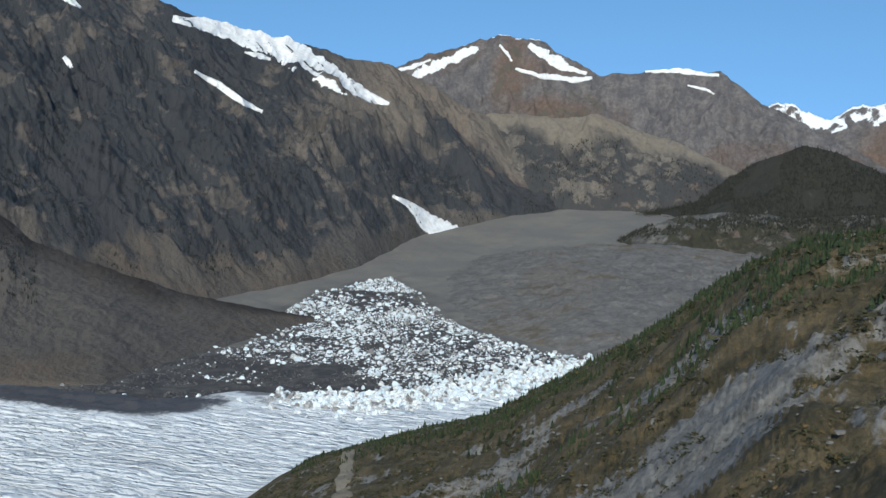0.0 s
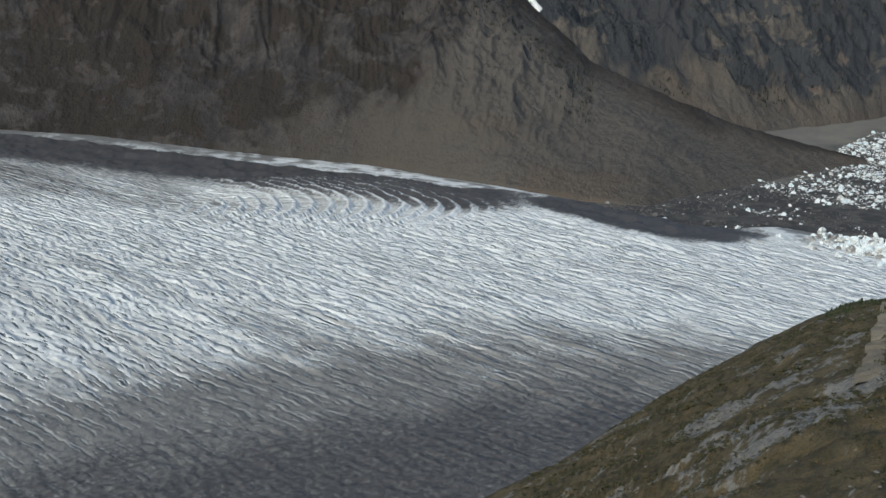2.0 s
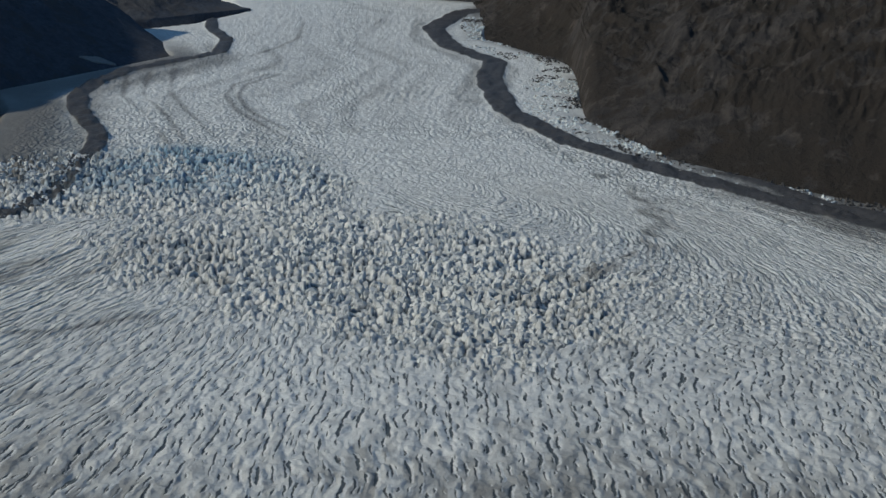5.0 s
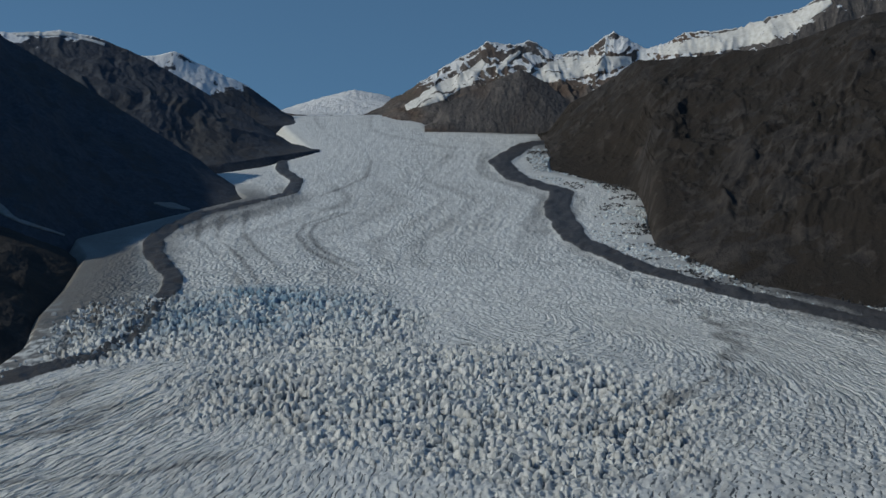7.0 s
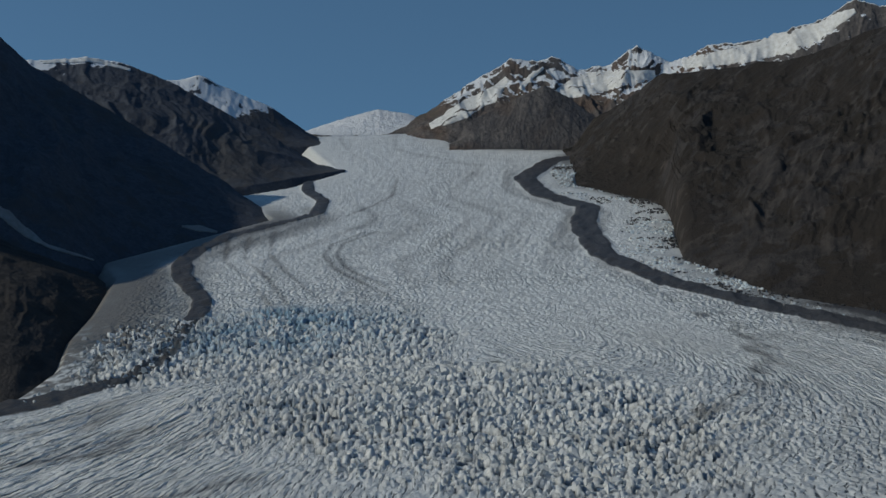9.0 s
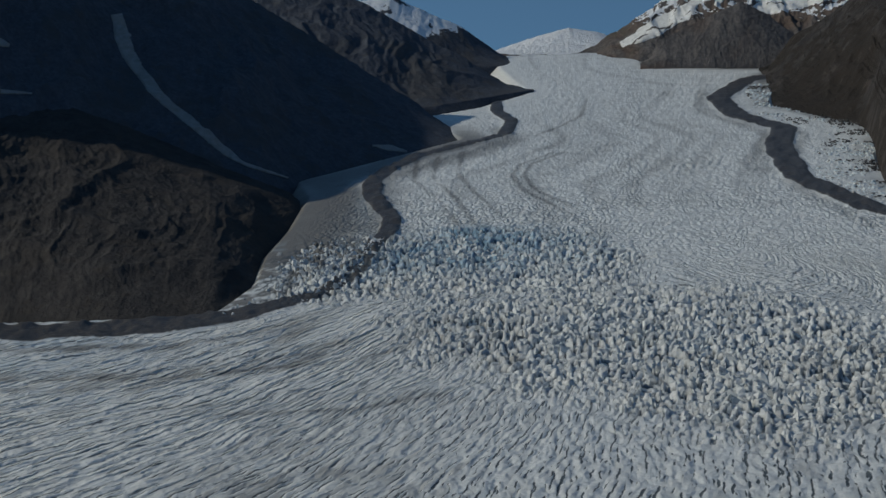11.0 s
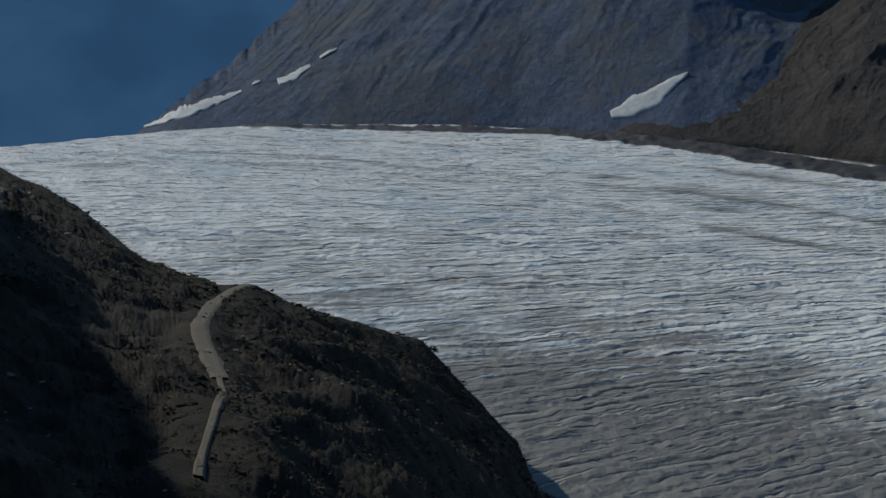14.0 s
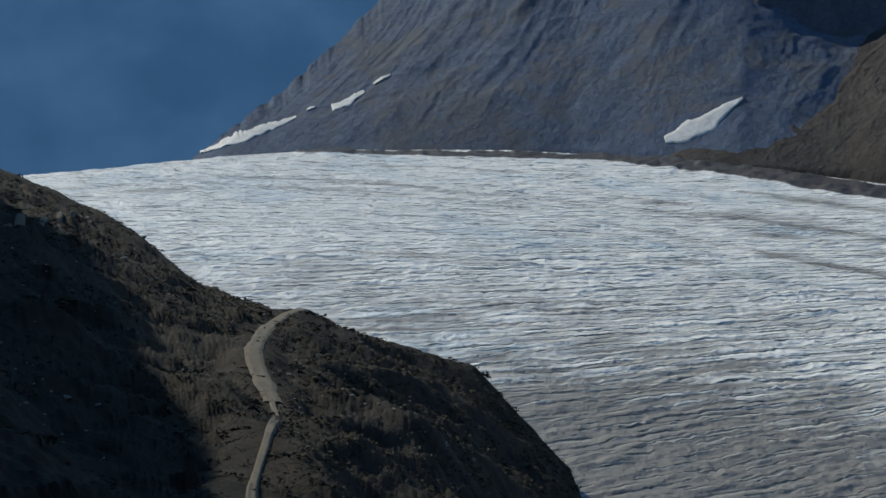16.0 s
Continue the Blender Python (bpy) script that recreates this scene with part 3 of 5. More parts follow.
mountain(slope_patch("hill_slab_dome", [(72.5, 2980, -4), (75.5, 2760, -12), (78, 2340, -16), (83.4, 2040, -16), (92, 1900, -16)],
    [(72.5, 3200, -6.3), (75.2, 3250, -5.65), (78, 3300, -5.15), (80.8, 3300, -4.75), (83.6, 3300, -4.45), (87.3, 3250, -4.4), (89.8, 3150, -4.7), (92, 3000, -5.0)],
    0.05, 120, ROCK_DOME, 0.75, 0.6, 0.62, 0.4, seed=17), "broad ice-polished grey slab above the lake bed")
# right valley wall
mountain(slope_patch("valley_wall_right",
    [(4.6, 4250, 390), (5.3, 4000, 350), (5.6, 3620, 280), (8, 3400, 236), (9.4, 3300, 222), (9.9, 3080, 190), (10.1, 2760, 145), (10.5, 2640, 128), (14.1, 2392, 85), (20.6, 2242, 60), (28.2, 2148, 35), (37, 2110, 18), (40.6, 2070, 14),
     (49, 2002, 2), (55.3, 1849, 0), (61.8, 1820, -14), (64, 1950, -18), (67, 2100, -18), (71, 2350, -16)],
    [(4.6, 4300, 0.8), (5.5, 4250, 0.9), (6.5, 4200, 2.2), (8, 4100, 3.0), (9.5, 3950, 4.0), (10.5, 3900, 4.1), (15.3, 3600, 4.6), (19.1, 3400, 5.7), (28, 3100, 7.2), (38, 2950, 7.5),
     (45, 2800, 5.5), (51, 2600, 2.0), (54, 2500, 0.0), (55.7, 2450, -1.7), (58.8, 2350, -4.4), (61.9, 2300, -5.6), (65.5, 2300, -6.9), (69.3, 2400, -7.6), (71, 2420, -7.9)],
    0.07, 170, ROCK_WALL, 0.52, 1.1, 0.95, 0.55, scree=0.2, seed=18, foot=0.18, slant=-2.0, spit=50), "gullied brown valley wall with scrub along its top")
# head of the valley
mountain(slope_patch("mountain_valley_head", [(-9, 4640, 470), (2, 4640, 470)],
    [(-9, 4850, 1.5), (-6.1, 4850, 2.0), (-4.6, 4850, 2.5), (-3.1, 4850, 2.8), (-1.6, 4850, 2.5), (-0.6, 4850, 1.9), (2, 4850, 1.4)],
    0.05, 30, ROCK_FAR, 0.4, snow=(440, 470, 0.95), seed=19), "distant snow-covered rise at the valley head")
mountain(slope_patch("mountain_snowy_range", [(-3, 4620, 470), (0, 4350, 415), (8, 4300, 420), (22, 4300, 400)],
    [(-3, 4700, 1.5), (-2.3, 4700, 1.9), (-0.3, 4700, 3.1), (2.0, 4700, 4.4), (2.8, 4700, 4.95), (3.9, 4700, 4.8), (4.8, 4700, 4.95), (5.8, 4700, 4.4), (7.3, 4700, 4.6), (8.4, 4700, 5.45), (9.3, 4700, 4.75),
     (10.0, 4700, 4.5), (11.5, 4650, 5.2), (14.1, 4600, 5.4), (16.4, 4550, 6.2), (17.6, 4500, 6.85), (19.1, 4500, 6.5), (22, 4500, 6.5)],
    0.04, 110, ROCK_FAR, 0.9, 0.7, jag=0.16, snow=(495, 640, 0.61), seed=20), "rugged snowy peaks above the upper glacier")
mountain(slope_patch("hill_dark_spur", [(0.0, 4225, 405), (7.4, 4225, 405)],
    [(0.0, 4290, 1.0), (0.45, 4300, 1.3), (0.75, 4310, 2.1), (2.26, 4330, 2.85), (4.3, 4340, 3.7), (5.3, 4340, 3.2), (6.5, 4320, 2.3), (7.0, 4300, 1.5), (7.4, 4290, 1.0)],
    0.04, 60, ROCK_FAR, 0.5, 0.6, 0.8, seed=21), "dark bare spur between snowfields")
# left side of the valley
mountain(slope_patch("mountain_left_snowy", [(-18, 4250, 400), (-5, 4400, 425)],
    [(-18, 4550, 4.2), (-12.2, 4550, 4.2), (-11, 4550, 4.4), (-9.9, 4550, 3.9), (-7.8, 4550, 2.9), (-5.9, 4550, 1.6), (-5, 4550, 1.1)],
    0.05, 60, ROCK_NAVY_HAZE, 0.5, snow=(500, 580, 0.75), seed=22), "shaded mountain with a snowy shoulder")
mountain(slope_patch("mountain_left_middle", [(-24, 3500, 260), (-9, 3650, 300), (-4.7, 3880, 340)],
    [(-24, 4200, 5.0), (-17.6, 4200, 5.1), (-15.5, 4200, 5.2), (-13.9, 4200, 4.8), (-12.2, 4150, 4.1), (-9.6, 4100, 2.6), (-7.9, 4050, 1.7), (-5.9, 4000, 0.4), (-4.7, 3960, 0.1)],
    0.05, 120, ROCK_NAVY_HAZE, 0.5, 1.1, snow=(620, 690, 0.5), seed=23), "dark shaded mountain slope")
# crest above the view raised at bearings -39 to -30 to shade the ice
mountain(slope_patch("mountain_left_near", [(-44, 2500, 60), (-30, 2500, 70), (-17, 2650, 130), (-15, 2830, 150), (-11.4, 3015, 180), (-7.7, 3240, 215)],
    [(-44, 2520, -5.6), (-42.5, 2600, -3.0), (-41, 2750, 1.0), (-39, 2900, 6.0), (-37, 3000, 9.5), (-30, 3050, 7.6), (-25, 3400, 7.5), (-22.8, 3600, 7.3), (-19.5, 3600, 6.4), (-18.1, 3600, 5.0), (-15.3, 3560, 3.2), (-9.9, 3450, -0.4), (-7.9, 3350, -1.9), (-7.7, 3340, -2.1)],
    0.07, 140, ROCK_NAVY_HAZE, 0.6, 1.4, 0.9, 0.25, seed=24), "steep dark shaded mountainside above the ice")
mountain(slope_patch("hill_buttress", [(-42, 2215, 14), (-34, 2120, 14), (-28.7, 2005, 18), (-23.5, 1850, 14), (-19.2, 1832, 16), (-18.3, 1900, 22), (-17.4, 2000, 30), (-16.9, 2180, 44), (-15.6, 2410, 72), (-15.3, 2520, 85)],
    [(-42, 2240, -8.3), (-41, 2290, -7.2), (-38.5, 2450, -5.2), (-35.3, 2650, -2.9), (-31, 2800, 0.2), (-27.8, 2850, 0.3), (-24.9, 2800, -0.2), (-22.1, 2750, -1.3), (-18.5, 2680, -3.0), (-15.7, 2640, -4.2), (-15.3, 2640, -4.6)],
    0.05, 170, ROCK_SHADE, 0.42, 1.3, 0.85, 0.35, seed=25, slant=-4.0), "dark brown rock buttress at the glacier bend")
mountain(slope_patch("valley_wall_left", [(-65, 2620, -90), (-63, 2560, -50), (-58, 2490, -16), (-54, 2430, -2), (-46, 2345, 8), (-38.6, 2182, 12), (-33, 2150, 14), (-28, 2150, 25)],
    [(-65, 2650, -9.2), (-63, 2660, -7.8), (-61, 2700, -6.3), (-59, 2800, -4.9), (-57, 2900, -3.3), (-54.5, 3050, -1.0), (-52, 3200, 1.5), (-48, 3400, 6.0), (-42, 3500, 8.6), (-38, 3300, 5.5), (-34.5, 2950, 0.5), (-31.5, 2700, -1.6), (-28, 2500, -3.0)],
    0.07, 170, ROCK_HAZED, 0.22, 1.5, 0.95, 0.30, jag=0.30, seed=26, slant=-9.0, foot=0.06), "high shaded valley wall across the glacier")
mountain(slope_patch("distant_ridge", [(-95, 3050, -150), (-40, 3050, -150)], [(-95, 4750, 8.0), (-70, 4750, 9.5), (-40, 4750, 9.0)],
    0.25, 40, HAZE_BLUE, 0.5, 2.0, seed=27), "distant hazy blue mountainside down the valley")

# ---------- ground under everything, out to the horizon ----------
az = np.radians(np.concatenate([np.arange(-180, 60, 2.0), np.arange(60, 100, 0.15), np.arange(100, 180, 2.0)]))[None, :]
rr = np.concatenate([np.geomspace(60, 1700, 24), np.arange(1730, 4300, 16), np.geomspace(4300, 30000, 18)])[:, None]
GX, GY = rr * np.sin(az), rr * np.cos(az)
lake = smooth(50, 62, np.degrees(az))
GZ = -14 + lake * 158 * (np.clip(rr - 2000, 0, 2300) / 2200) ** 2.1 + lake * 5 * fbm(GX / 90, GY / 90, 5, 3) * smooth(1900, 2400, rr) + ice_level(GY) * 0.6 * (1 - lake) * (rr < 4600)
GZ = np.minimum(GZ, 230)
down = smooth(-48, -56, np.degrees(az)) * smooth(-112, -104, np.degrees(az))
GZ = GZ - down * np.clip((rr - 2350) * 0.5, 0, 320)
mud = line_distance(GX, GY, LAKE_ICE + LAKE_ICE[:1])[0]
mud = smooth(-40, 60, np.where(inside(GX, GY, LAKE_ICE), mud, -mud) + 40 * fbm(GX / 60, GY / 60, 4, 7))
tagged(grid_mesh("ground", GX, GY, GZ, GRAVEL, wrap=True, layers={"mud": mud}), "grey-brown gravel valley floor and lake bed", "ground", kind="structure")

# ---------- the glacier ----------
el = np.concatenate([np.arange(-27.8, -14, 0.060), np.arange(-14, -2, 0.048), np.arange(-2, 1.75, 0.05)])
azd = np.arange(-76, 84.0, 0.082)
rs = np.geomspace(450, 4640, 4000)
# distance at which each line of sight meets the mean surface along the valley axis, used as row spacing
axis_el = np.degrees(np.arctan2(ice_level(rs) - EYE_Z, rs))
row_r = np.interp(el, axis_el, rs)
IA, IR = np.radians(azd)[None, :], row_r[:, None]
IX, IY = IR * np.sin(IA), IR * np.cos(IA)
within = inside(IX, IY, ICE_OUTLINE)
edge_d = np.minimum(line_distance(IX, IY, LEFT_MARGIN)[0], line_distance(IX, IY, RIGHT_MARGIN)[0])
sd = np.where(within, edge_d, -edge_d)
IZ = ice_level(IY)
# swollen middle, thinner edges; the tongue falls away down-valley
IZ = IZ - 2.5 * np.exp(-np.clip(sd, 0, None) / 40) - np.clip(-sd, 0, None) * 0.9
IZ = IZ - 60 * smooth(-2050, -2700, IX) * 1.0
mor_r, mu_r = line_distance(IX, IY, MORAINE_RIGHT)
mor_l, mu_l = line_distance(IX, IY, MORAINE_LEFT)
wob = 1 + 0.22 * fbm(IX / 60, IY / 60, 3, 61)
IB = np.degrees(IA) + 0 * IX


def apron(inner, outer, soft):
    """A stony belt between two lines of (bearing, distance): solid outside, thinning towards the open ice."""
    wob_ = 26 * fbm(IX / 70, IY / 70, 4, 161)
    a, b = (np.interp(IB, [p[0] for p in line_], [p[1] for p in line_]) for line_ in (inner, outer))
    return smooth(a - 12, a + soft * (b - a), IR + wob_) * smooth(b + 14, b - 10, IR + 0.5 * wob_)


belt_r = apron([(13.6, 2340), (22.1, 2056), (32.3, 1830), (40.6, 1690), (47.7, 1548), (53, 1520)],
               [(13.6, 2404), (22.1, 2150), (32.3, 2080), (40.6, 1985), (47.7, 1900), (53, 1800)], 0.75) * smooth(12, 19, IB) * smooth(62, 52, IB)
moraine = np.maximum.reduce([
    (1 - smooth(0.6, 1.1, mor_r / (37 * wob))) * smooth(0.75, 0.55, mu_r), 0.85 * belt_r,
    (1 - smooth(0.65, 1.05, mor_l / (wob * np.interp(mu_l, [0, 0.3, 0.42, 0.5, 0.58, 0.68, 0.82, 1.0], [20, 25, 21, 17, 26, 54, 48, 20])))) * np.interp(mu_l, [0, 0.40, 0.46, 0.52, 0.60, 0.66, 1.0], [1, 1, 0.7, 0.58, 0.8, 1, 1])])
shore = (1 - smooth(0, 160, np.hypot(IX - 1430, (IY - 800) * 0.6) - 40)) * smooth(170, 40, sd)
moraine = np.maximum(moraine, 0.9 * shore)
IZ = IZ + 7 * moraine * (0.6 + 0.8 * fbm(IX / 25, IY / 25, 3, 62))
# zones of broken ice
def zone(outline, soft):
    """1 inside an outline in plan, falling to 0 over a soft rim with an uneven edge."""
    d = line_distance(IX, IY, outline + outline[:1])[0]
    d = np.where(inside(IX, IY, outline), d, -d) + 0.9 * soft * fbm(IX / 55, IY / 55, 4, 60)
    return smooth(-soft, soft, d)


serac_main, serac_left = zone(SERACS_MAIN, 110), zone(SERACS_LEFT, 50)
serac = np.maximum.reduce([serac_main * 0.9, serac_left,
    np.exp(-(((IX - 90) / 170) ** 2 + ((IY - 2840) / 120) ** 2) ** 2) * 0.35,
    np.exp(-(((IX - 113) / 120) ** 2 + ((IY - 3760) / 110) ** 2) ** 2) * 0.35])
IZ = IZ + 14 * np.exp(-(((IX + 60) / 420) ** 2 + ((IY - 1700) / 130) ** 2) ** 2)
# the ice spreads round the bend, so its cracks fan out from the icefall
wx = IX + 9 * fbm(IX / 120, IY / 120, 3, 63)
wy = IY + 9 * fbm(IX / 120, IY / 120, 3, 64)
rad = np.hypot(wx, wy - 2350)
ang = np.arctan2(wx, 2350 - wy)
# crescent crevasses pressed against the right margin
horn = np.exp(-(((IB - 47.5) / 7) ** 2 + ((IR - 1690) / 190) ** 2) ** 2)
phase = (np.radians(IB - 46) * 1750 + (IR - 1640) ** 2 / 260 + 12 * fbm(IX / 80, IY / 80, 3, 171)) / 25
phase = phase - np.floor(phase)
IZ = IZ + horn * 5.5 * np.where(phase < 0.7, phase / 0.7, (1 - phase) / 0.3)
fan = smooth(2300, 2000, IY)
arms = smooth(0.08, 0.62, np.abs(ang))
west = smooth(-0.15, -0.6, ang)
lane = ang * 1250 + 0.76 * smooth(-0.1, 0.7, ang) * (rad - 1600)
run = (rad - 1600) / (78 - 34 * smooth(0.05, 0.6, ang) + 90 * west)
u = np.where(fan > 0.5, lane, wx * 0.9)
v = np.where(fan > 0.5, rad, wy)
long = np.where(fan > 0.5, 26 + 26 * arms, 16.0)
wide = np.where(fan > 0.5, 9.0, 11.0)
d1, d2, own, qx, qy = worley(u / wide, v / long, 73)
bend_u = 12.0 * fbm(u / 70, v / 150, 3, 81) + 2.6 * fbm(u / 11, v / 20, 3, 82)


def strips(width, length, seed, steep):
    """Long ice ribs between cracks: rib profile 0 to 1, its steep face, thin open cracks and each rib's own number."""
    along = u
    q = (along + bend_u * (0.6 + width / 20)) / width
    rib = np.floor(q)
    f = q - rib
    up_ = np.where(f < 1 - steep, f / (1 - steep), (1 - f) / steep)
    broken = smooth(0.32, 0.68, vnoise(rib * 3.7, v / length, seed))
    face = smooth(1 - steep - 0.06, 1 - steep + 0.04, f) * smooth(1.0, 0.93, f)
    cracks = np.zeros(IX.shape)
    for k, (part_, lean_) in enumerate(((1.0, 0.0), (1.45, 0.05), (0.7, -0.05))):
        q2 = (along + lean_ * v + bend_u) / (width * part_) + 0.37 * k
        off = np.abs(q2 - np.floor(q2) - 0.5) * width * part_
        gate = smooth(0.54, 0.64, vnoise(np.floor(q2) * 7.31, v / (length * 0.9), seed + 5 + k))
        cracks = np.maximum(cracks, (1 - smooth(0.10, 0.55 + 0.04 * width, off)) * gate)
    own_ = vnoise(rib * 5.1, v / (length * 1.2), seed + 11)
    return up_ * broken, face * broken, cracks, own_


fine_rib, fine_face, fine_crack, fine_own = strips(8.0, 26.0, 85, 0.3)
wide_rib, wide_face, wide_crack, wide_own = strips(22.0, 60.0, 185, np.where(IX < 0, 0.48, 0.32))
sway = smooth(0.20, 0.80, arms + 0.35 * fbm(IX / 120, IY / 120, 3, 83))
saw = fine_rib * (1 - sway) + (wide_rib + 0.25 * fine_rib) * sway
face = fine_face * (1 - sway) * 0.4 + (wide_face + 0.35 * fine_face) * sway
slit = np.maximum(fine_crack * (1 - sway), wide_crack * sway)
rib_own = fine_own * (1 - sway) + wide_own * sway
slit = np.where(fan > 0.5, slit, 0.6 * (1 - smooth(0.03, 0.22, d2 - d1)) * smooth(0.4, 0.6, vnoise(wx / 30, wy / 30, 79)))
b1, b2, bown, bx, by = worley(wx / 10, wy / 9, 74)
block = smooth(0.12, 0.36, b2 - b1)
rough = 0.5 + 0.5 * smooth(-0.3, 0.4, fbm(IX / 260, IY / 260, 3, 65))
calm = smooth(15, 90, sd) * (1 - 0.75 * moraine)
upper = smooth(2050, 2350, IY)
depth = (0.4 + 0.8 * sway) * rough * calm * (1 - 0.5 * upper)
IZ = IZ - depth * slit + calm * ((1.2 * fbm(IX / 30, IY / 30, 4, 66) + 1.1 * fbm(IX / 7, IY / 7, 3, 69)) + (1 - serac) * (1 - upper) * rough * (0.12 + (2.2 + 1.0 * west) * sway) * saw * fan)
IZ = IZ + calm * (1 - serac) * upper * 1.6 * (own - 0.5)
IZ = IZ + serac * calm * (9.5 * block * (0.2 + 1.1 * bown) + 9 * (bown - 0.5) * bx + 6 * (hash01(np.floor(bown * 991), np.floor(bown * 77), 3) - 0.5) * by - 3)
# serac zones darkened as a whole, shade painted between the blocks
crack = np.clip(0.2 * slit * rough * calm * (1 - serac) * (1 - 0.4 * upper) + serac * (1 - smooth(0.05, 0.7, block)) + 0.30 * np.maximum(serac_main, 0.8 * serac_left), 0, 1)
# wind-blown dust: greyer near the close margin and along flow bands; painted shade joins it below
near = np.clip(smooth(1160, 600, IR - 90 * (IX < -300) + 70 * fbm(IX / 200, IY / 200, 3, 67)), 0, 1)
across = line_distance(IX, IY, LEFT_MARGIN)[0]
across = across / (across + line_distance(IX, IY, RIGHT_MARGIN)[0] + 1)
flow = vnoise(across * 30 + 0.6 * fbm(IX / 200, IY / 200, 3, 90), IY / 1500, 91) - 0.5
lanes = 0.0
for course in ([(-1900, 1060), (-1537, 1270), (-959, 1390), (-793, 1379), (-578, 1403), (-384, 1469), (-287, 1550)], [(-1800, 1160), (-1384, 1369), (-946, 1432), (-634, 1456), (-383, 1570)],
             [(-1700, 900), (-1250, 1150), (-847, 1223), (-642, 1232), (-454, 1256), (-306, 1292), (-225, 1355)]):
    lane_d = line_distance(IX, IY, course)[0]
    lanes = lanes + 0.30 * np.exp(-(lane_d / 7) ** 2) + 0.10 * np.exp(-(lane_d / 30) ** 2)
bank = line_distance(IX, IY, LEFT_MARGIN)[0]
lanes = lanes + 1.3 * np.clip(vnoise(bank / 26 + 0.5 * fbm(IX / 160, IY / 160, 3, 97), IX / 900, 98) - 0.45, -0.2, 1) * smooth(560, 380, bank) * smooth(70, 120, bank) * smooth(-330, -480, IX) * smooth(1950, 1800, IY)
lanes = lanes + 0.16 * smooth(-34, -47, IB) * smooth(1700, 1000, IR) + 0.3 * serac * (bown - 0.3)
patchy = fbm(IX / 90, IY / 90, 4, 94)
dirt_shade = 0.02 + fan * (0.40 * (rib_own - 0.5) + 0.10 * sway * (1 - face) - 0.25 * face) + (0.10 + 0.65 * flow) * upper + lanes + 0.12 * patchy + 0.72 * near * np.where(IX > 0, 1, 0.9)
verge = smooth(1.16, 0.80, (IR + 60 * fbm(IX / 150, IY / 40, 4, 172)) / np.interp(IB, [0, 12, 32, 52, 60], [690, 752, 850, 1020, 1080])) * smooth(2, 20, IB)
dirt_shade = dirt_shade + 0.7 * smooth(0.40, 0.75, vnoise(IX / 17, IY / 17, 173)) * smooth(110, 60, sd) * smooth(2300, 2000, IY)
dirt_shade = dirt_shade + 1.1 * verge - 0.5 * horn * (phase > 0.55) + 0.3 * horn * (phase < 0.55)
# left bank: margin dirt, deepened to paint in the mountain's shade
dirt_shade = dirt_shade + 0.25 * smooth(60, 5, sd) * (IX > 0) + 0.85 * smooth(330, 60, line_distance(IX, IY, LEFT_MARGIN)[0]) * smooth(1850, 2050, IY) * smooth(3500, 3100, IY) * (IX < 0)
for stripe in STRIPES:
    dirt_shade = dirt_shade + 0.42 * np.exp(-(line_distance(IX, IY, stripe)[0] / 6.5) ** 2)
dirt_shade = dirt_shade + 0.28 * smooth(130, 30, mor_r) * smooth(0.7, 0.5, mu_r)
clean = zone(TONGUE, 16)
dirt_shade = dirt_shade - 0.36 * clean + 0.20 * (1 - clean) * smooth(2300, 1900, IY) * smooth(-200, 300, IX)
dirt_shade = dirt_shade + 0.26 * smooth(-50, -250, IX) * smooth(1750, 1600, IY) * smooth(-25, -15, IB) - 0.12 * smooth(32, 42, IB) * smooth(1000, 1250, IR) + 0.30 * smooth(-26, -36, IB) * smooth(1850, 1400, IR) + 0.10 * smooth(1500, 1200, IR) + 0.5 * smooth(-22, -34, IB) * smooth(1050, 760, IR + 60 * fbm(IX / 90, IY / 90, 3, 179))
belt_in = np.interp(IB, [13.6, 22.1, 32.3, 40.6, 47.7, 53], [2340, 2056, 1830, 1690, 1548, 1520])
dirt_shade = dirt_shade + 0.5 * smooth(-190, -20, IR - belt_in + 40 * fbm(IX / 90, IY / 90, 3, 178)) * smooth(12, 20, IB) * smooth(46, 40, IB)
beside = line_distance(IX, IY, TONGUE[1:6])[0]
dirt_shade = dirt_shade + 0.55 * (1 - clean) * np.exp(-(beside / 45) ** 2) * smooth(0.3, 0.6, vnoise(IX / 40, IY / 40, 175))
blue = np.clip(serac_left * smooth(1850, 2050, IY) * smooth(50, -250, IX) * 0.9 + 0.35 * smooth(0.05, 0.5, fbm(IX / 170, IY / 90, 3, 96)) * smooth(-500, -900, IX) + 0.6 * smooth(200, 60, line_distance(IX, IY, LEFT_MARGIN)[0]) * smooth(2000, 2150, IY) * smooth(2800, 2500, IY) * (IX < 0), 0, 1)
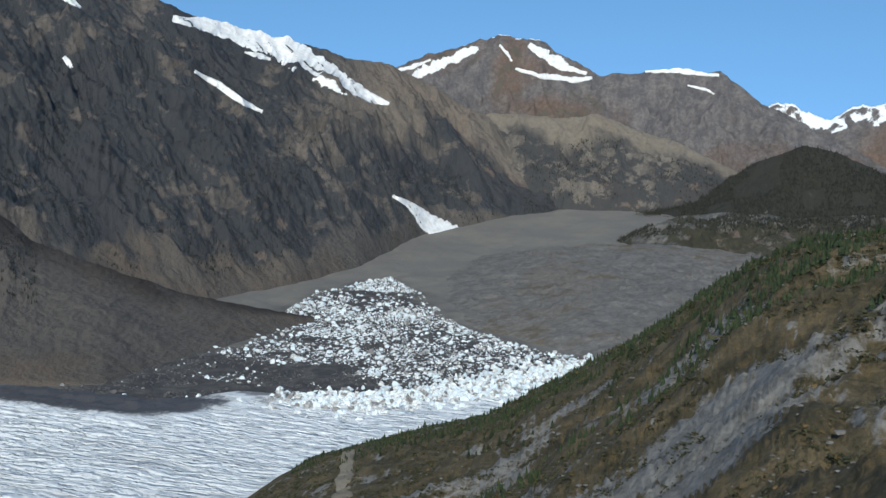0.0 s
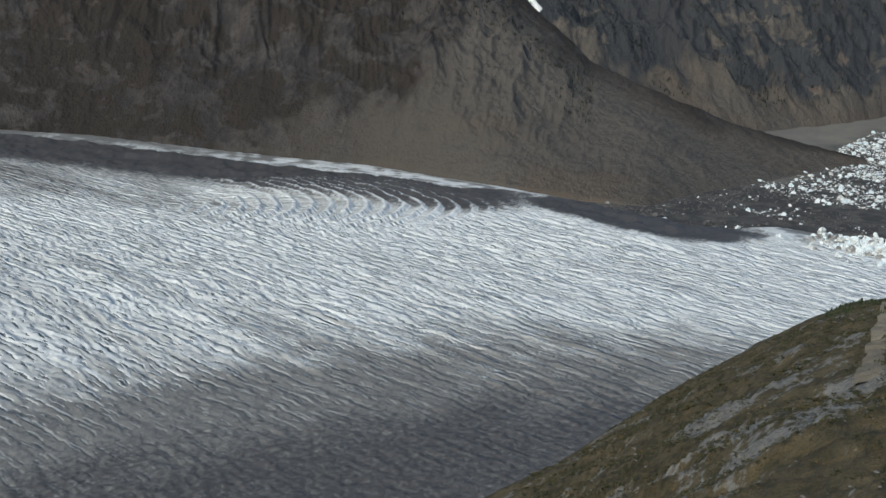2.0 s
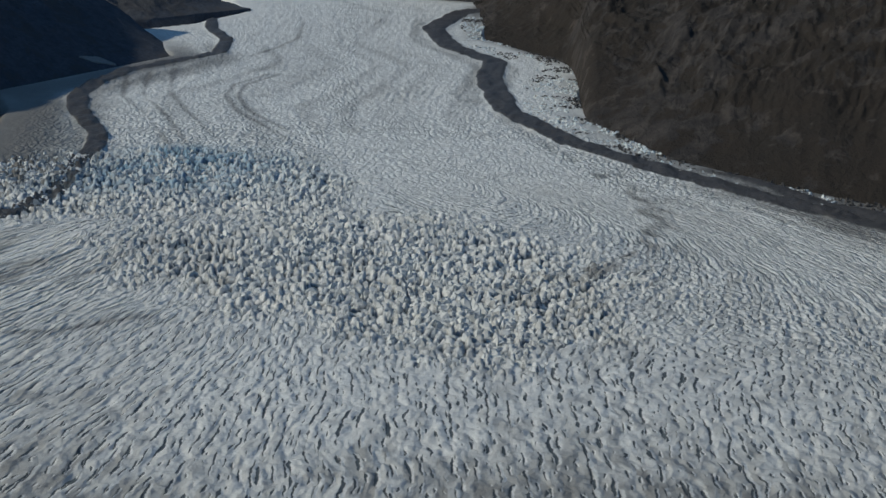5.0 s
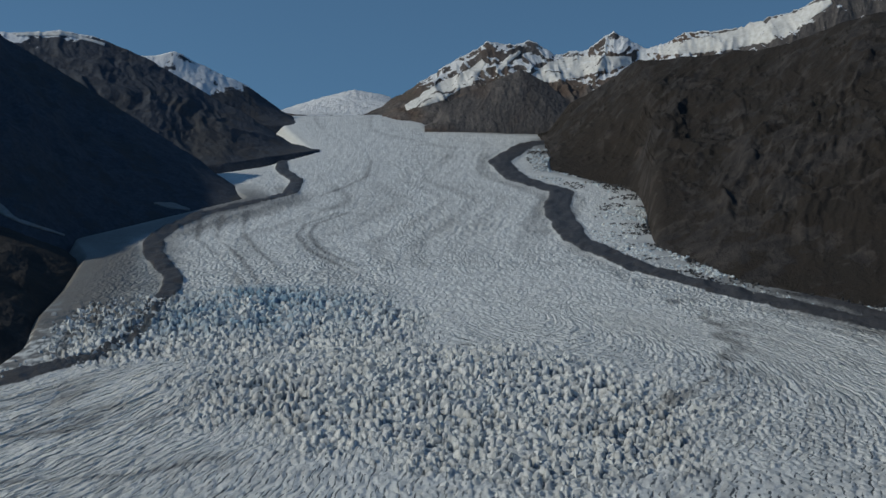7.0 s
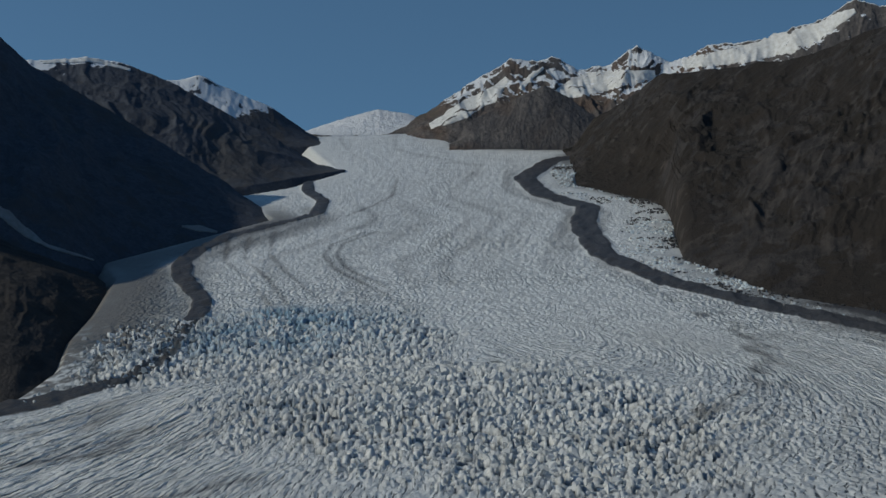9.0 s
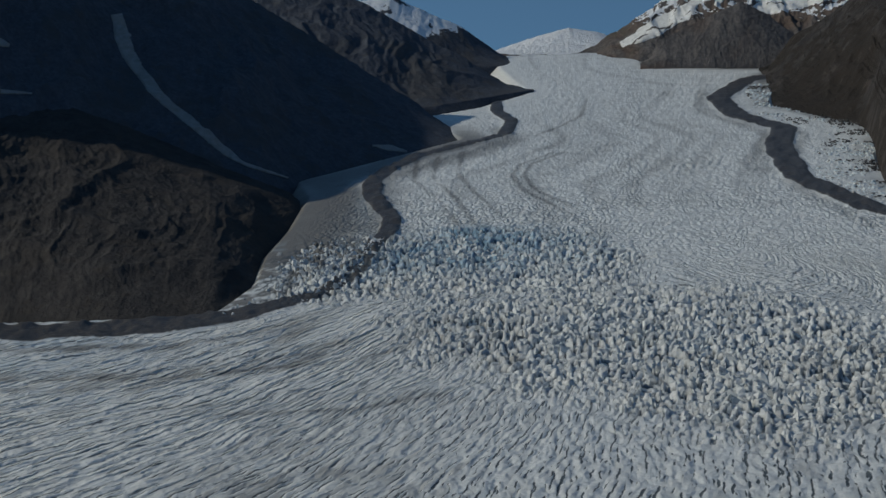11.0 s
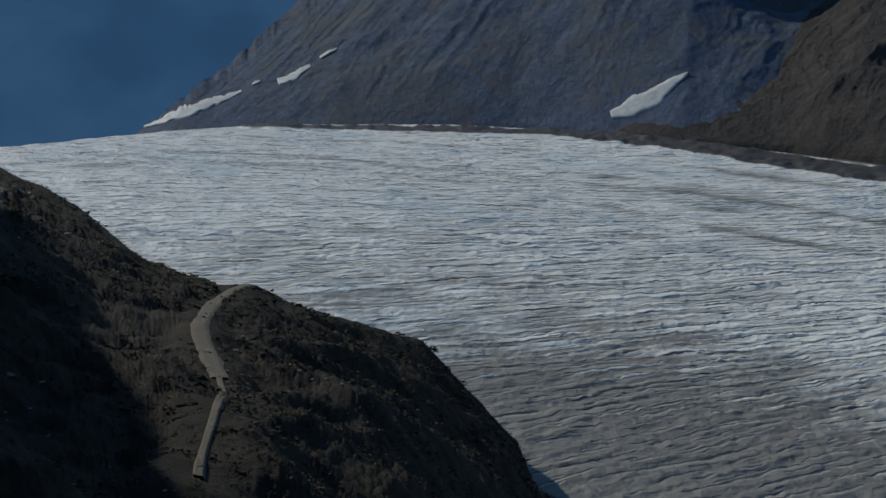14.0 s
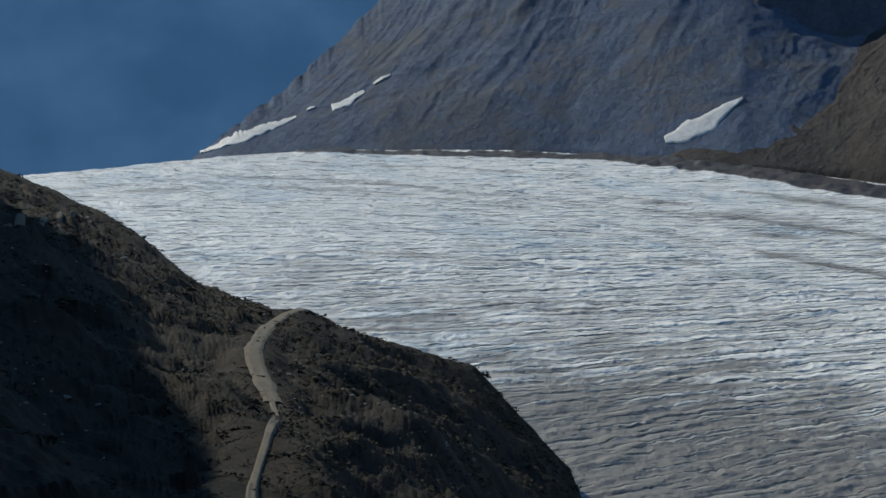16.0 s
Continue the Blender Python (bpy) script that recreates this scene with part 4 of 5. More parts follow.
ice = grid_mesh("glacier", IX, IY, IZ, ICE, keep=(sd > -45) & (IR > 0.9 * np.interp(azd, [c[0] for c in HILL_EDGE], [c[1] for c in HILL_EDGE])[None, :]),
    layers={"moraine": np.maximum(moraine * (1 - 0.55 * horn * (phase > 0.6)), 0.54 * verge), "dirt_shade": np.clip(dirt_shade, 0, 1.2), "blue": blue, "crack": crack, "lane": lane / 17.0, "run": run, "ripple": calm * (1 - serac) * (1 - moraine) * fan * np.maximum(smooth(-0.18, -0.42, ang), 0.45 * smooth(0.22, 0.5, ang)) * (1 - 0.5 * smooth(350, 150, line_distance(IX, IY, LEFT_MARGIN)[0])), "cracked": calm * (1 - serac) * (1 - smooth(1900, 2130, IY)) * (1 - moraine) * (1 - 0.8 * verge), "upper": calm * (1 - 0.45 * clean) * (1 - 0.7 * moraine) * (1 - 0.5 * serac) * np.maximum(smooth(1880, 2150, IY) * (1 - 0.6 * smooth(2250, 2700, IY)), 0.8 * smooth(1180, 1500, IR + 90 * fbm(IX / 120, IY / 120, 3, 176)) * smooth(-250, 50, IX) * smooth(0.75, 0.45, ang))})
tagged(ice, "crevassed white glacier with dark moraine bands", "glacier", kind="structure")

# ---------- near hillside on which the camera stands ----------
hill_c = [np.array(c, float) for c in zip(*HILL_EDGE)]
hill_b = np.arange(-180, 180.01, 0.1)
hill_r = soften(np.interp(hill_b, hill_c[0], hill_c[1]), 15)
hill_e = soften(np.interp(hill_b, hill_c[0], hill_c[2]), 2)
hill_f = -hill_r * np.tan(np.radians(hill_e))
hill_fs = soften(hill_f, 45)


# ribs and hollows running down the shaded slope: line in plan, height, half width
HILL_RIBS = [([(-334, 193), (-290, 190), (-270, 205), (-309, 268), (-392, 370)], 6, 13), ([(-375, 238), (-333, 235), (-330, 270), (-408, 381)], -6, 15),
             ([(-420, 141), (-339, 134), (-283, 133), (-238, 127), (-189, 114), (-170, 109)], 5, 10), ([(-451, 196), (-320, 155), (-271, 145)], -5, 11),
             ([(-265, 74), (-215, 73), (-175, 72), (-148, 68)], -4, 9)]
ROAD_PLAN = [(-497, 316), (-489, 302), (-476, 282), (-436, 250), (-380, 213), (-324, 181), (-298, 170), (-272, 158)]
PATH_PLAN = [(-300, 171), (-272, 158), (-227, 132), (-196, 112), (-174, 96), (-160, 88)]


def hill_height(b, r):
    """Ground of the near hillside at a bearing and distance from the viewpoint."""
    re = np.interp(b, hill_b, hill_r)
    k = np.clip(r / re, 0, 1)
    sharp = k ** 6
    fall = np.interp(b, hill_b, hill_f) * sharp + np.interp(b, hill_b, hill_fs) * (1 - sharp)
    near = np.clip(fall * 0.8, 0, 34)
    drop = 1.6 * (1 - k) + near * (1 - np.exp(-r / 38.0)) + (fall - near) * np.where(fall > 0, k ** 0.85, k ** 1.2)
    x, y = r * np.sin(np.radians(b)), r * np.cos(np.radians(b))
    away = smooth(10, 120, r) * (0.35 + 0.65 * smooth(1.0, 0.8, k))
    hump = ridged((x + 0.5 * y) / 70, (y - 0.5 * x) / 150, 5, 91, 0.55) - 0.5
    for line_, up_, half_ in HILL_RIBS:
        d_ = line_distance(x, y, line_)[0]
        drop = drop - up_ * np.exp(-(d_ / half_) ** 2)
    way = line_distance(x, y, ROAD_PLAN + PATH_PLAN[2:])[0]
    away = away * (0.08 + 0.92 * smooth(3, 13, way))
    bumps = 15 * hump + 5.5 * fbm(x / 24, y / 24, 6, 92, 0.62)
    return EYE_Z - drop + bumps * away - np.clip(r / re - 1, 0, None) * re * 0.9


hb = np.concatenate([np.arange(-180, -78, 1.5), np.arange(-78, -42, 0.1), np.arange(-42, 56, 1.0), np.arange(56, 100, 0.09), np.arange(100, 180, 1.5)])
hk = np.concatenate([[0.0], np.geomspace(0.003, 0.12, 14), np.geomspace(0.125, 1.0, 150), [1.02, 1.06, 1.15, 1.35]])[:, None]
hr = hk * np.interp(hb, hill_b, hill_r)[None, :]
HB = hb[None, :] + 0 * hr
HX, HY, HZ = hr * np.sin(np.radians(HB)), hr * np.cos(np.radians(HB)), hill_height(HB, hr)
tagged(grid_mesh("hillside", HX, HY, HZ, HEATH, wrap=True, layers={"shaded_moor": 1.0 * (HX < 0), "bare": np.where(HX < 0, fbm(HX / 60, HY / 60, 4, 95) - 0.7, 0.8 * fbm(HX / 45, HY / 45, 4, 95) + 0.42 * smooth(0.78, 0.42, hk + 0 * HX) - 0.20)}),
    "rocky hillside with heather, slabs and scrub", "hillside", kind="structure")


# ---------- things ----------
def part(name, bm, mat, parent, label=""):
    me = bpy.data.meshes.new(name)
    bm.to_mesh(me)
    bm.free()
    me.materials.append(mat)
    ob = new(name, me)
    ob.parent = parent
    if label:
        tagged(ob, label)
    return ob


def mesh_of(name, verts, faces, mat, flat=True):
    """A mesh from arrays of places and triangles."""
    me = bpy.data.meshes.new(name)
    verts, faces = np.asarray(verts, np.float32), np.asarray(faces, np.int32)
    me.vertices.add(len(verts))
    me.vertices.foreach_set("co", verts.reshape(-1))
    n = faces.shape[1]
    me.loops.add(faces.size)
    me.loops.foreach_set("vertex_index", faces.reshape(-1))
    me.polygons.add(len(faces))
    me.polygons.foreach_set("loop_start", np.arange(0, faces.size, n, dtype=np.int32))
    me.update(calc_edges=True)
    me.polygons.foreach_set("use_smooth", np.full(len(faces), not flat))
    me.materials.append(mat)
    return me


def lump(rng, level=1, jag=0.35, squash=0.8):
    """An irregular broken block: places and triangles, about one metre across, resting on z = 0."""
    bm = bmesh.new()
    bmesh.ops.create_icosphere(bm, subdivisions=level, radius=0.5)
    cuts = [Vector(rng.normal(size=3)).normalized() for _ in range(5)]
    for v in bm.verts:
        p = v.co.copy()
        for c in cuts:
            over = p.dot(c) - 0.30
            if over > 0:
                p -= c * over * 0.85
        v.co = p * (1 + jag * (rng.random() - 0.5))
        v.co.z = max(v.co.z * squash + 0.28, -0.1)
    verts = np.array([v.co[:] for v in bm.verts])
    faces = np.array([[v.index for v in f.verts] for f in bm.faces])
    bm.free()
    return verts, faces


def tower(q):
    """A broken block of ice: a five- or six-sided prism, narrower, shifted and tilted at its top, about one metre across."""
    n = int(q.integers(4, 7))
    turn = np.sort(q.uniform(0, 6.283, n) * 0.35 + np.arange(n) * 6.283 / n)
    v = []
    shift = q.normal(0, 0.12, 2)
    tilt = q.normal(0, 0.35, 2)
    for k, (wide_, high_) in enumerate(((0.60, -0.15), (0.54, 0.42), (0.36, 0.72))):
        for t in turn:
            r = wide_ * q.uniform(0.8, 1.15)
            x, y = r * math.cos(t) + shift[0] * k, r * math.sin(t) + shift[1] * k
            v.append((x, y, high_ + (tilt[0] * x + tilt[1] * y) * (0, 0.5, 1)[k]))
    v.append((shift[0] * 2, shift[1] * 2, 0.78 + q.uniform(-0.05, 0.12)))
    f = []
    for k in range(2):
        for a in range(n):
            b = (a + 1) % n
            f += [(k * n + a, k * n + b, (k + 1) * n + b), (k * n + a, (k + 1) * n + b, (k + 1) * n + a)]
    f += [(2 * n + a, 2 * n + (a + 1) % n, 3 * n) for a in range(n)]
    return np.array(v), np.array(f)


def scatter(name, shapes, places, sizes, turns, mat, stretch=None, flat=True):
    """Many lumps joined into one mesh."""
    V, F, base = [], [], 0
    for i in range(len(places)):
        v, f = shapes[i % len(shapes)]
        c, s = math.cos(turns[i]), math.sin(turns[i])
        w = v * sizes[i]
        if stretch is not None:
            w = w * stretch[i]
        V.append(np.stack([w[:, 0] * c - w[:, 1] * s, w[:, 0] * s + w[:, 1] * c, w[:, 2]], 1) + places[i])
        F.append(f + base)
        base += len(v)
    return new(name, mesh_of(name, np.concatenate(V), np.concatenate(F), mat, flat))


def block_ice_material(name):
    s = Shader(name, 0.45)
    info = s.tree.nodes.new("ShaderNodeObjectInfo").outputs["Random"]
    island = s.tree.nodes.new("ShaderNodeNewGeometry").outputs["Random Per Island"]
    tone = s.math("FRACT", s.math("ADD", info, island))
    fine = s.noise(3.0, 6, 0.7)
    col = s.mix(s.range(tone, 0.0, 1.0), (0.60, 0.68, 0.72), (0.84, 0.85, 0.83))
    soot = s.math("ADD", s.math("MULTIPLY", fine, 0.6), s.math("MULTIPLY", tone, 0.5))
    col = s.mix(s.range(soot, 0.56, 0.80), col, (0.19, 0.185, 0.18))
    return s.done(col, s.bump(fine, 1.0, 0.6))


def stone_material(name, low, high):
    s = Shader(name)
    island = s.tree.nodes.new("ShaderNodeNewGeometry").outputs["Random Per Island"]
    n = s.noise(1.6, 7, 0.7)
    return s.done(s.mix(s.math("ADD", s.math("MULTIPLY", n, 0.6), s.math("MULTIPLY", island, 0.4)), low, high), s.bump(n, 0.4, 0.7))


def leaf_material(name, a, b, c):
    s = Shader(name, 0.8)
    island = s.tree.nodes.new("ShaderNodeNewGeometry").outputs["Random Per Island"]
    info = s.tree.nodes.new("ShaderNodeObjectInfo").outputs["Random"]
    tone = s.math("FRACT", s.math("ADD", island, info))
    col = s.mix(s.range(tone, 0.1, 0.75), a, b)
    col = s.mix(s.range(tone, 0.8, 0.95), col, c)
    return s.done(s.mix(s.range(s.noise(0.9, 5, 0.7), 0.3, 0.7), s.mix(0.5, col, (0.01, 0.012, 0.008)), col))


BLOCK_ICE = block_ice_material("stranded_ice")
SERAC_ICE = stone_material("serac_ice", (0.42, 0.445, 0.455), (0.90, 0.91, 0.90))
SOOTY_ICE = stone_material("debris_covered_ice", (0.04, 0.04, 0.042), (0.125, 0.12, 0.118))
STONE = stone_material("grey_boulders", (0.09, 0.086, 0.08), (0.235, 0.225, 0.208))
NEEDLES = leaf_material("fir_needles", (0.018, 0.032, 0.014), (0.034, 0.052, 0.02), (0.05, 0.06, 0.022))
SHRUB = leaf_material("low_scrub_leaves", (0.026, 0.032, 0.015), (0.066, 0.064, 0.028), (0.15, 0.10, 0.04))
# dark scrub, deepened like the shaded slope that it grows on
SHADED_HEATHER = leaf_material("shaded_heather", (0.016, 0.014, 0.009), (0.034, 0.027, 0.016), (0.062, 0.05, 0.026))
BARK = stone_material("fir_bark", (0.05, 0.038, 0.028), (0.11, 0.085, 0.065))
FOREST = leaf_material("far_forest_needles", (0.017, 0.019, 0.017), (0.029, 0.030, 0.024), (0.042, 0.040, 0.030))


# ----- snow lying on the flanks -----
def on_flank(flank, b, e):
    """Where the line of sight at a bearing and angle meets a flank: distance and height, or None."""
    az, R, Z = FLANKS[flank]
    i = int(np.clip(round((b - az[0]) / (az[1] - az[0])), 0, len(az) - 1))
    angle = np.degrees(np.arctan2(Z[:-3, i] - EYE_Z, R[:-3, i]))
    top = np.nonzero(angle >= e)[0]
    if len(top) == 0:
        return R[-4, i], Z[-4, i]
    k = max(int(top[0]), 1)
    u = (e - angle[k - 1]) / max(angle[k] - angle[k - 1], 1e-6)
    u = min(max(u, 0), 1)
    return R[k - 1, i] + u * (R[k, i] - R[k - 1, i]), Z[k - 1, i] + u * (Z[k, i] - Z[k - 1, i])


def snow_patch(flank, course, label, mat=SNOW, seed=0, ragged=0.5):
    """A bank of snow along a course of (bearing, angle, width), lying on a flank with a rounded, ragged rim."""
    c = np.array(course)
    run = np.concatenate([[0], np.cumsum(np.hypot(np.diff(c[:, 0]), np.diff(c[:, 1])))])
    n = max(12, int(run[-1] / 0.035))
    t = np.linspace(0, run[-1], n)
    b, e, w = (soften(np.interp(t, run, c[:, k]), n // 14) for k in range(3))
    db, de = np.gradient(b), np.gradient(e)
    length = np.hypot(db, de) + 1e-9
    m = 11
    rag = [0.5 * w * np.clip(1 + ragged * fbm(t * (0.6 + 2 * ragged), t * 0 + seed + k, 5, 200 + seed + k, 0.65), 0.12, 2) for k in (0, 9)]
    B, E, R, rim = np.zeros((n, m)), np.zeros((n, m)), np.zeros((n, m)), np.zeros((n, m))
    for i in range(n):
        for j in range(m):
            q = 2 * j / (m - 1) - 1
            off = q * (rag[0][i] if q < 0 else rag[1][i])
            B[i, j], E[i, j] = b[i] - de[i] / length[i] * off, e[i] + db[i] / length[i] * off
            R[i, j] = on_flank(flank, B[i, j], E[i, j])[0]
            rim[i, j] = 0.0 if i in (0, n - 1) else 1 - abs(q) ** 6
    even = R.copy()
    for _ in range(3):
        pad = np.pad(even, 1, mode="edge")
        even = (pad[:-2, 1:-1] + pad[2:, 1:-1] + pad[1:-1, :-2] + pad[1:-1, 2:] + even) / 5
    R = 0.7 * even + 0.3 * R - 5.0 * rim + 2.0
    X, Y = R * np.sin(np.radians(B)), R * np.cos(np.radians(B))
    Z = EYE_Z + R * np.tan(np.radians(E)) + 1.0 * rim
    return tagged(grid_mesh("snow_patch", X, Y, Z, mat), label, "snow patch")


SNOW_A = "long hanging snowfield on the brown mountain flank"
SNOW_G = "narrow snow gully in dark rock"
snow_patch("mountain_flank", [(64.71, 5.23, 0.24), (66.16, 4.96, 0.6), (68.36, 4.35, 0.95), (70.59, 3.59, 1.2), (72.09, 2.62, 1.1), (73.35, 2.01, 0.6), (74.44, 1.63, 0.15)], SNOW_A, seed=1)
snow_patch("mountain_flank", [(65.71, 2.99, 0.15), (66.76, 2.4, 0.30), (67.86, 1.63, 0.34), (68.75, 1.22, 0.12)], SNOW_G, seed=2)
snow_patch("mountain_flank", [(74.45, -2.39, 0.12), (75.42, -2.92, 0.35), (76.2, -3.7, 0.95), (77.2, -4.3, 1.25), (78.3, -4.5, 0.7), (79.6, -4.55, 0.12)], "fan of old snow at the mountain foot", seed=3)
snow_patch("mountain_flank", [(60.25, 3.46, 0.18), (60.45, 3.2, 0.3), (60.6, 2.95, 0.12)], "small remnant of snow on rock", seed=4)
snow_patch("mountain_flank", [(67.9, 3.85, 0.1), (68.5, 3.7, 0.3), (69.1, 3.55, 0.1)], "small remnant of snow on rock", seed=5)
snow_patch("mountain_flank", [(60.0, 6.1, 0.2), (60.6, 5.8, 0.3), (61.0, 5.5, 0.1)], "small remnant of snow on rock", seed=6)
snow_patch("mountain_flank", [(50.6, 2.9, 1.0), (51.57, 2.25, 1.3), (53.2, 1.33, 1.2), (54.3, 0.25, 0.95), (55.0, -0.75, 0.8), (55.8, -1.65, 0.5), (56.6, -2.4, 0.2)], "pale blue hanging glacier tongue behind the ridge", seed=7)
snow_patch("mountain_flank", [(72.1, -5.95, 0.06), (72.5, -5.93, 0.16), (72.9, -5.95, 0.06)], "small remnant of snow on rock", seed=8)
snow_patch("mountain_bench", [(78.2, -2.35, 0.08), (78.5, -2.4, 0.2), (78.8, -2.4, 0.08)], "small remnant of snow on rock", seed=9)
snow_patch("mountain_bench", [(78.6, 0.42, 0.08), (79.0, 0.3, 0.2), (79.3, 0.25, 0.08)], "small remnant of snow on rock", seed=10)
PEAK = "snowfield below the reddish peak"
for k, course in enumerate((
        [(75.23, 2.75, 0.2), (76.11, 3.25, 0.55), (77.12, 3.72, 0.5), (78.32, 4.2, 0.2)],
        [(80.5, 4.4, 0.2), (81.26, 3.85, 0.6), (82.15, 3.4, 0.4), (83.15, 3.07, 0.2)],
        [(79.89, 3.29, 0.12), (81.16, 2.95, 0.26), (82.66, 2.81, 0.26), (83.41, 2.92, 0.16)],
        [(85.63, 3.2, 0.1), (87.1, 3.22, 0.26), (88.92, 3.02, 0.14)],
        [(79.2, 4.35, 0.1), (79.6, 3.9, 0.2), (79.8, 3.6, 0.1)],
        [(87.5, 2.6, 0.08), (88.3, 2.45, 0.18), (88.7, 2.2, 0.08)],
        [(74.4, 3.1, 0.1), (75.3, 3.3, 0.2), (76.2, 3.65, 0.1)])):
    snow_patch("mountain_snowy_peak", course, PEAK, seed=20 + k, ragged=1.0)
snow_patch("valley_wall_right", [(27.92, -7.3, 0.25), (29.0, -7.2, 0.5), (30.0, -6.95, 0.8), (30.8, -6.65, 0.7), (31.6, -6.35, 0.4), (32.81, -6.2, 0.16)],
    "dirty avalanche snow at the wall's foot", DIRTY_SHADED_SNOW, seed=30, ragged=1.2)
for k, course in enumerate(([(28.6, -7.45, 0.1), (29.3, -7.4, 0.3), (30.4, -7.2, 0.1)], [(29.2, -6.75, 0.1), (29.9, -6.4, 0.35), (30.3, -6.15, 0.1)], [(30.9, -6.1, 0.1), (31.3, -5.85, 0.3), (31.7, -5.75, 0.1)],
        [(31.6, -6.75, 0.1), (32.0, -6.7, 0.2), (32.5, -6.65, 0.1)])):
    snow_patch("valley_wall_right", course, "dirty scraps of avalanche snow", DIRTY_SHADED_SNOW, seed=31 + k, ragged=1.2)
for k, course in enumerate((
        [(-62.73, -7.46, 0.1), (-60.84, -6.9, 0.5), (-59.33, -6.36, 0.36), (-58.31, -6.01, 0.12)],
        [(-56.79, -5.66, 0.3), (-56.03, -5.43, 0.36), (-55.26, -4.94, 0.18)],
        [(-54.88, -4.65, 0.1), (-54.45, -4.4, 0.16), (-54.07, -4.21, 0.1)],
        [(-57.9, -5.75, 0.06), (-57.7, -5.65, 0.16), (-57.5, -5.6, 0.06)])):
    snow_patch("valley_wall_left", course, "old snow bank in the shaded wall", GREY_SNOW, seed=40 + k, ragged=0.9)
snow_patch("valley_wall_left", [(-41.9, -7.25, 0.3), (-41.0, -6.9, 0.85), (-40.0, -6.4, 0.9), (-39.2, -5.75, 0.45), (-38.5, -5.3, 0.12)], "old snow bank in the shaded wall", GREY_SNOW, seed=45, ragged=0.45)
# gully snow takes the dark avalanche colour to stand in for its shade
for k, course in enumerate((
        [(-22.89, 3.87, 0.5), (-22.71, 2.67, 0.7), (-22.18, 1.45, 0.5), (-21.05, -0.03, 0.45), (-19.65, -1.17, 0.45), (-18.47, -2.32, 0.36), (-17.75, -2.85, 0.2), (-15.65, -3.59, 0.1)],
        [(-27.83, 0.54, 0.2), (-27.2, 0.5, 0.16), (-26.51, 0.42, 0.1)],
        [(-28.2, 2.75, 0.25), (-27.7, 2.6, 0.34), (-27.3, 2.45, 0.14)],
        [(-12.0, -2.2, 0.1), (-11.2, -2.3, 0.3), (-10.4, -2.5, 0.1)])):
    snow_patch("mountain_left_near", course, SNOW_G, DIRTY_SHADED_SNOW, seed=50 + k)
snow_patch("mountain_left_middle", [(-17.61, 4.98, 0.16), (-15.52, 5.08, 0.2), (-13.88, 4.66, 0.14)], "snow cap along a dark crest", seed=56)
for k, course in enumerate((
        [(4.6, 3.2, 0.3), (5.77, 3.56, 1.0), (7.52, 3.85, 0.95), (9.25, 4.1, 0.3)],
        [(10.3, 4.45, 0.36), (12.9, 4.75, 0.9), (15.27, 5.2, 0.95), (17.0, 6.1, 0.6), (17.7, 6.45, 0.2)],
        [(-0.9, 2.0, 0.3), (0.5, 2.55, 0.8), (2.0, 3.4, 0.7), (2.7, 4.1, 0.3)],
        [(3.2, 3.55, 0.2), (3.7, 4.1, 0.3), (4.3, 4.5, 0.15)])):
    snow_patch("mountain_snowy_range", course, "bright glacier snow below jagged peaks", seed=60 + k)


# ----- stranded ice blocks on the lake bed -----
def lake_level(x, y):
    r = np.hypot(x, y)
    return -14 + 158 * (np.clip(r - 2000, 0, 2300) / 2200) ** 2.1


rng = np.random.default_rng(5)
px, py = rng.uniform(1450, 2900, 170000), rng.uniform(150, 960, 170000)
ok = inside(px, py, LAKE_ICE)
px, py = px[ok], py[ok]
clump = vnoise(px / 60, py / 60, 301) * 0.6 + vnoise(px / 22, py / 22, 302) * 0.4
white = smooth(0.25, 0.75, (px - 1500) / 700 + (700 - py) / 900 + 0.5 * fbm(px / 120, py / 120, 3, 303))
ok = rng.random(len(px)) < (0.6 + 0.4 * white) * smooth(0.25 - 0.2 * white, 0.48 - 0.2 * white, clump)
px, py, white = px[ok][:46000], py[ok][:46000], white[ok][:46000]
size = np.clip(rng.lognormal(0.62, 0.6, len(px)), 1.0, 11)
shapes_small = [lump(rng, 1, 0.95, 0.85) for _ in range(14)]
shapes_big = [lump(rng, 2, 0.55, 0.9) for _ in range(8)]
order = np.argsort(-size * (white > 0.5))
pz = lake_level(px, py) - 1.0
turns = rng.uniform(0, 6.28, len(px))
ICE_MESHES = [mesh_of("ice_block", v, f, BLOCK_ICE) for v, f in shapes_big]
for n, i in enumerate(order[:260]):
    ob = new("ice_block", ICE_MESHES[n % 8])
    ob.matrix_world = Matrix.LocRotScale((px[i], py[i], pz[i]), Euler((rng.uniform(-0.3, 0.3), rng.uniform(-0.3, 0.3), turns[i])), (size[i], size[i] * rng.uniform(0.7, 1.2), size[i] * rng.uniform(0.6, 1.1)))
    tagged(ob, "large jagged ice block stranded on the lake bed", "ice block", group="stranded ice blocks")
rest = order[260:]
clean = rng.random(len(rest)) < 0.04 + 0.76 * white[rest] ** 1.7
st = np.stack([rng.uniform(0.7, 1.3, len(rest)), rng.uniform(0.7, 1.3, len(rest)), rng.uniform(0.5, 1.1, len(rest))], 1)
places = np.stack([px, py, pz], 1)
tagged(scatter("ice_rubble", shapes_small, places[rest[clean]], size[rest[clean]], turns[rest[clean]], BLOCK_ICE, st[clean]),
    "field of broken white ice rubble", "ice rubble", kind="stuff")
